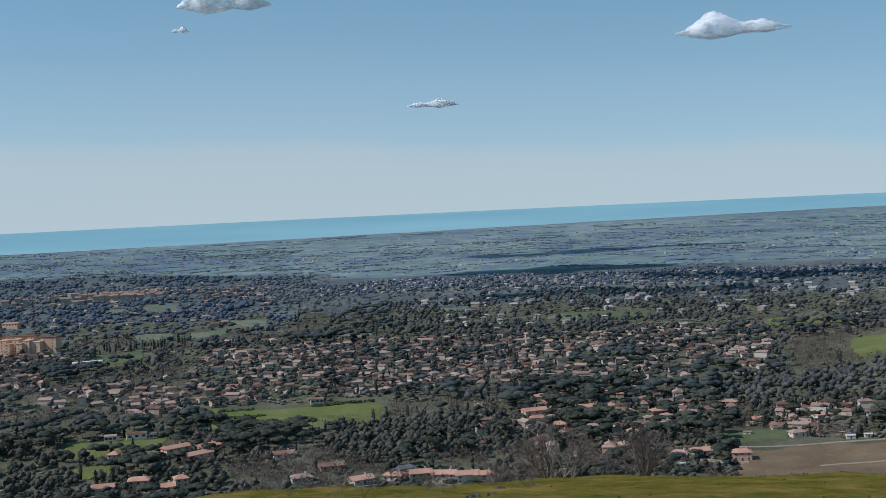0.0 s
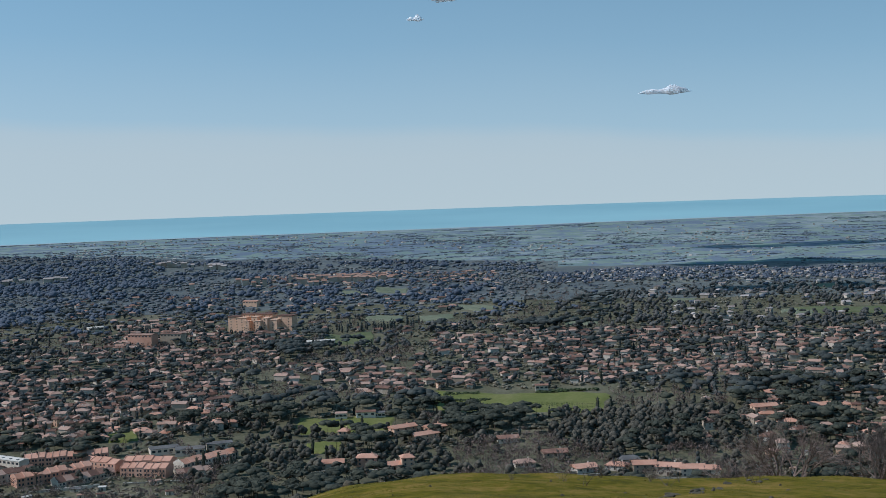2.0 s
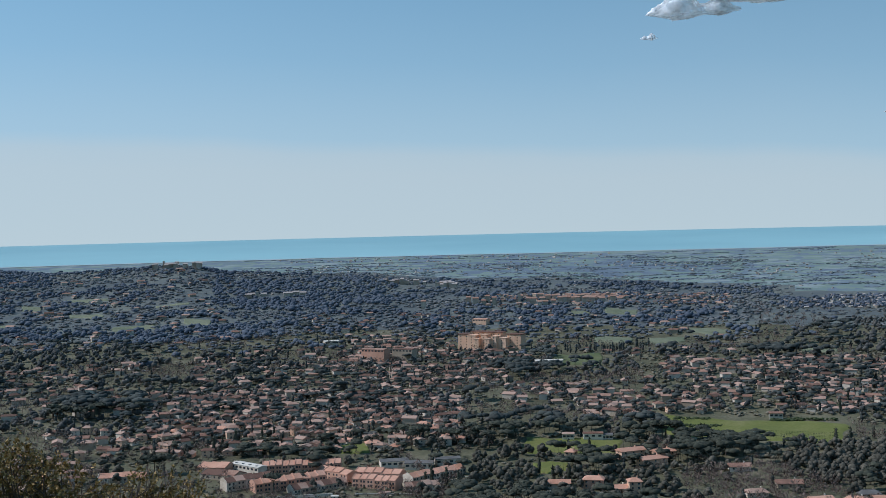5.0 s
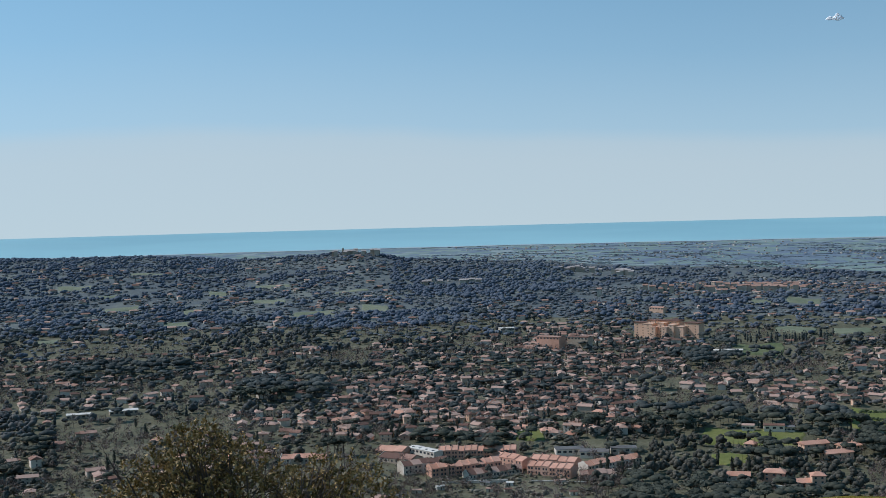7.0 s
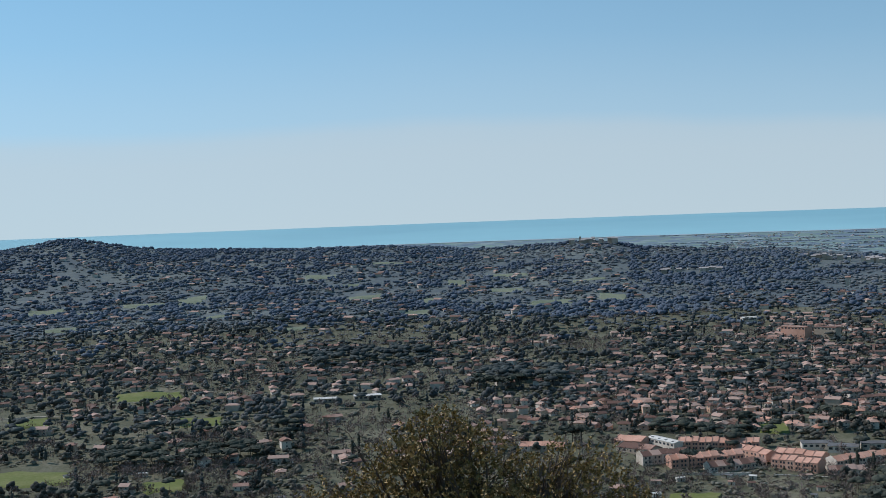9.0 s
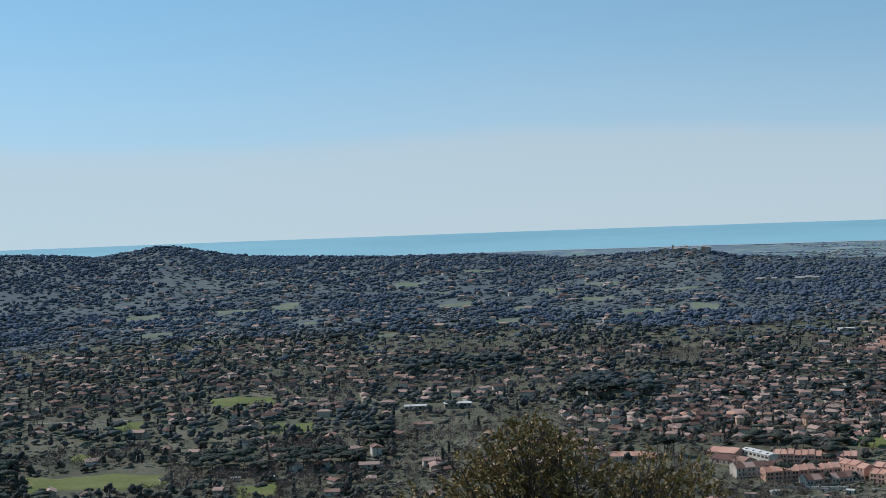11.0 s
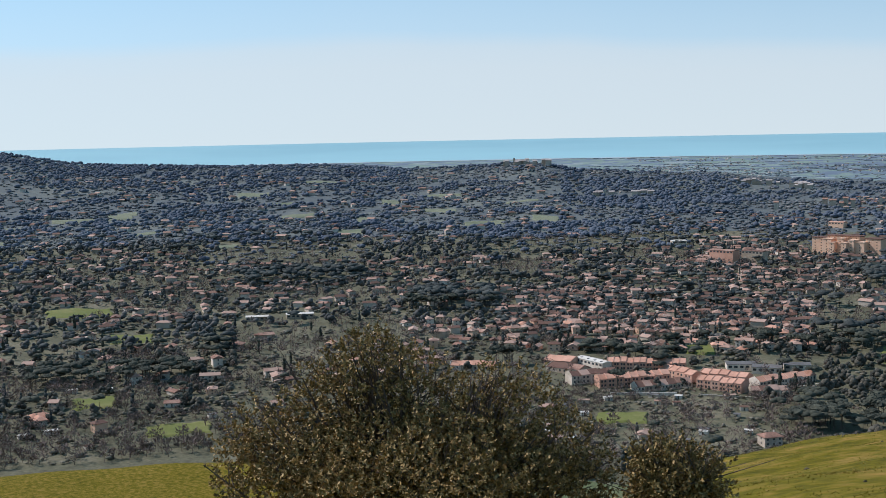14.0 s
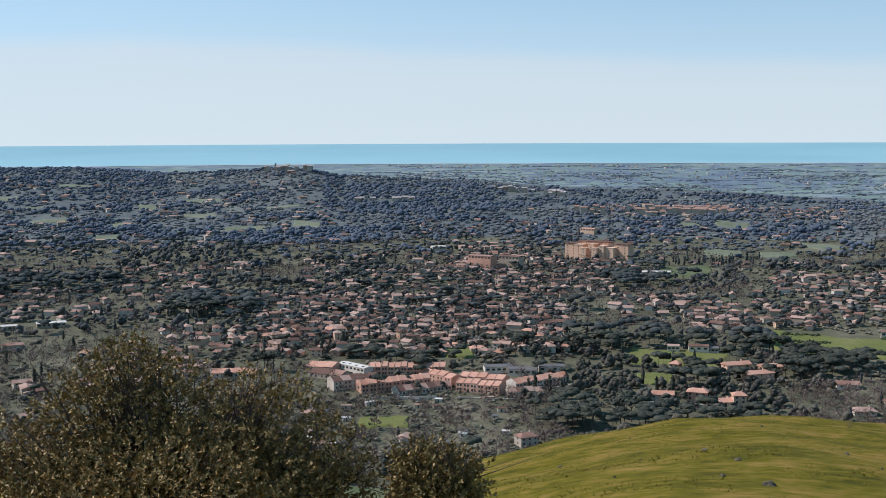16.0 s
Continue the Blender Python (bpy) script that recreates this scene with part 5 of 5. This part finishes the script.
def stone(az, r, w, h, seed, label="weathered grey rock half sunk in the grass"):
    g = np.random.default_rng(seed)
    bm = bmesh.new()
    bmesh.ops.create_icosphere(bm, subdivisions=2, radius=1.0)
    for v in bm.verts:
        v.co *= 1 + 0.35 * noise.noise(v.co * 1.4 + Vector((seed, 0, 0)))
        v.co = Vector((v.co.x * w / 2, v.co.y * w / 2 * 0.8, v.co.z * h))
    me = bpy.data.meshes.new("rock")
    bm.to_mesh(me)
    bm.free()
    me.materials.append(M_ROCK)
    ob = tagged(new("rock", me), label, "rock", "rocks on the knoll")
    p = P(az, r)
    ob.matrix_world = pose(p.x, p.y, p.z + h * 0.25, g.uniform(-12, 12), g.uniform(-12, 12), g.uniform(0, 360))
    return ob


stone(11.0, 21.6, 0.26, 0.08, 1)
for i in range(26):
    a = g.normal(-0.2, 1.4)
    stone(a, 38 + 5 * (0.6 - a) + g.uniform(-2, 4), g.uniform(0.15, 0.5), g.uniform(0.03, 0.08), 10 + i)
for i in range(46):
    stone(g.uniform(-18, 24), g.uniform(22, 62), g.uniform(0.06, 0.16), g.uniform(0.03, 0.07), 70 + i, "small pale stone lying in the grass")
for i in range(9):
    stone(g.uniform(13, 23), 62.5 + g.uniform(0, 1.5), g.uniform(0.25, 0.6), g.uniform(0.12, 0.22), 130 + i)
for i in range(16):
    a, rr = g.uniform(-6, 8), g.uniform(48, 63)
    root = tagged(new("thistle"), "dry brown thistle stalk standing in the grass", "plant", "dry stalks on the knoll")
    root.matrix_world = Matrix.Translation(P(a, rr))
    bm = bmesh.new()
    for k in range(4):
        base = Vector((g.normal(0, 0.04), g.normal(0, 0.04), -0.03))
        tip = base + Vector((g.normal(0, 0.22), g.normal(0, 0.22), g.uniform(0.25, 0.65)))
        tube(bm, base, tip, 0.014, 0.006, 4)
        tube(bm, base.lerp(tip, 0.6), tip + Vector((g.normal(0, 0.15), g.normal(0, 0.15), -0.02)), 0.008, 0.004, 3)
    part("stem", bm, M_DRY, root)


# ---- vines, garden walls and sheds below the knoll ----
rows = []
for k in range(6):
    for i in range(30):
        a, r = 3.6 + 3.4 * i / 30, 988 + 5.5 * k + 10 * (i / 30 - 0.5)
        p = P(a, r)
        rows.append((p.x, p.y, p.z + 0.5, 1.0, 1.6, g.uniform(0, 6)))
forest("vine_rows", T_SHRUB, np.array(rows), M_HEDGE, "rows of low vines across the green meadow", "vines", soft=True)
for a0, a1, r0, r1 in ((3.6, 6.4, 1066, 1072), (8.6, 10.9, 1040, 1046), (9.0, 10.6, 1068, 1072)):
    hedge = []
    for i in range(int((a1 - a0) * 16)):
        p = P(a0 + (a1 - a0) * g.random(), g.uniform(r0, r1) )
        hedge.append((p.x, p.y, p.z, g.uniform(2.0, 3.6), g.uniform(4, 7), g.uniform(0, 6)))
    forest("hedge", T_SHRUB, np.array(hedge), M_HEDGE, "dark green hedge along the edge of a meadow", "hedge", soft=True)


def garden_wall(az0, r0, az1, r1, high, label):
    """A low masonry wall with a coping between two places."""
    a, b = P(az0, r0), P(az1, r1)
    run = b - a
    root = tagged(new("garden_wall"), label, "wall", "garden walls")
    root.matrix_world = Matrix.Translation((a.x, a.y, a.z)) @ Matrix.Rotation(math.atan2(run.y, run.x), 4, "Z")
    n = math.hypot(run.x, run.y)
    part("masonry", boxed(0, n, -0.2, 0.2, -1.5, high), M_WALL, root)
    part("coping", boxed(-0.1, n + 0.1, -0.3, 0.3, high, high + 0.12), M_WHITE, root)


for w in ((6.6, 783, 4.6, 790), (4.9, 782, 3.4, 786), (3.2, 780, 1.4, 784), (1.2, 779, -1.6, 781), (25.0, 826, 22.4, 820), (29.0, 826, 26.0, 828), (-10.4, 822, -13.0, 812),
          (16.4, 812, 13.2, 806), (21.4, 844, 19.8, 868)):
    garden_wall(*w, 1.3, "pale rendered garden wall below the houses")


def shed(az, r, w, label, roof_mat=M_GREYROOF):
    """A small shed with a lean-to roof and a door."""
    root = tagged(new("shed"), label, "shed", "sheds in the gardens")
    root.matrix_world = at(az, r, g.uniform(-25, 25), 0.1)
    part("wall", boxed(-w / 2, w / 2, -1.6, 1.6, -1.5, 2.2), M_WHITE if roof_mat is M_WHITE else M_WALL, root)
    part("roof", roof_mesh(w, 3.2, 2.3, 0.6, 0.0, 0.3, 0.12), roof_mat, root)
    part("door", boxed(-0.45, 0.45, -1.66, -1.5, 0, 1.9), M_BARK, root)


for i in range(26):
    shed(g.uniform(22, 34), g.uniform(705, 822), g.uniform(3.5, 7), "low garden shed with a grey roof", (M_GREYROOF, M_ROOF, M_WHITE)[i % 3])
for i in range(14):
    shed(g.uniform(-12, -2), g.uniform(800, 860), g.uniform(3.5, 6), "low garden shed among shrubs", (M_GREYROOF, M_ROOF, M_WHITE)[i % 3])
for i in range(16):
    shed(g.uniform(44, 60), g.uniform(720, 900), g.uniform(4, 8), "small farm shed among bare trees", (M_GREYROOF, M_ROOF, M_WHITE)[i % 3])
for i in range(8):
    shed(g.uniform(-18.5, -12), g.uniform(872, 930), g.uniform(5, 9), "small farm shed above the vineyard", (M_GREYROOF, M_ROOF, M_WHITE)[i % 3])
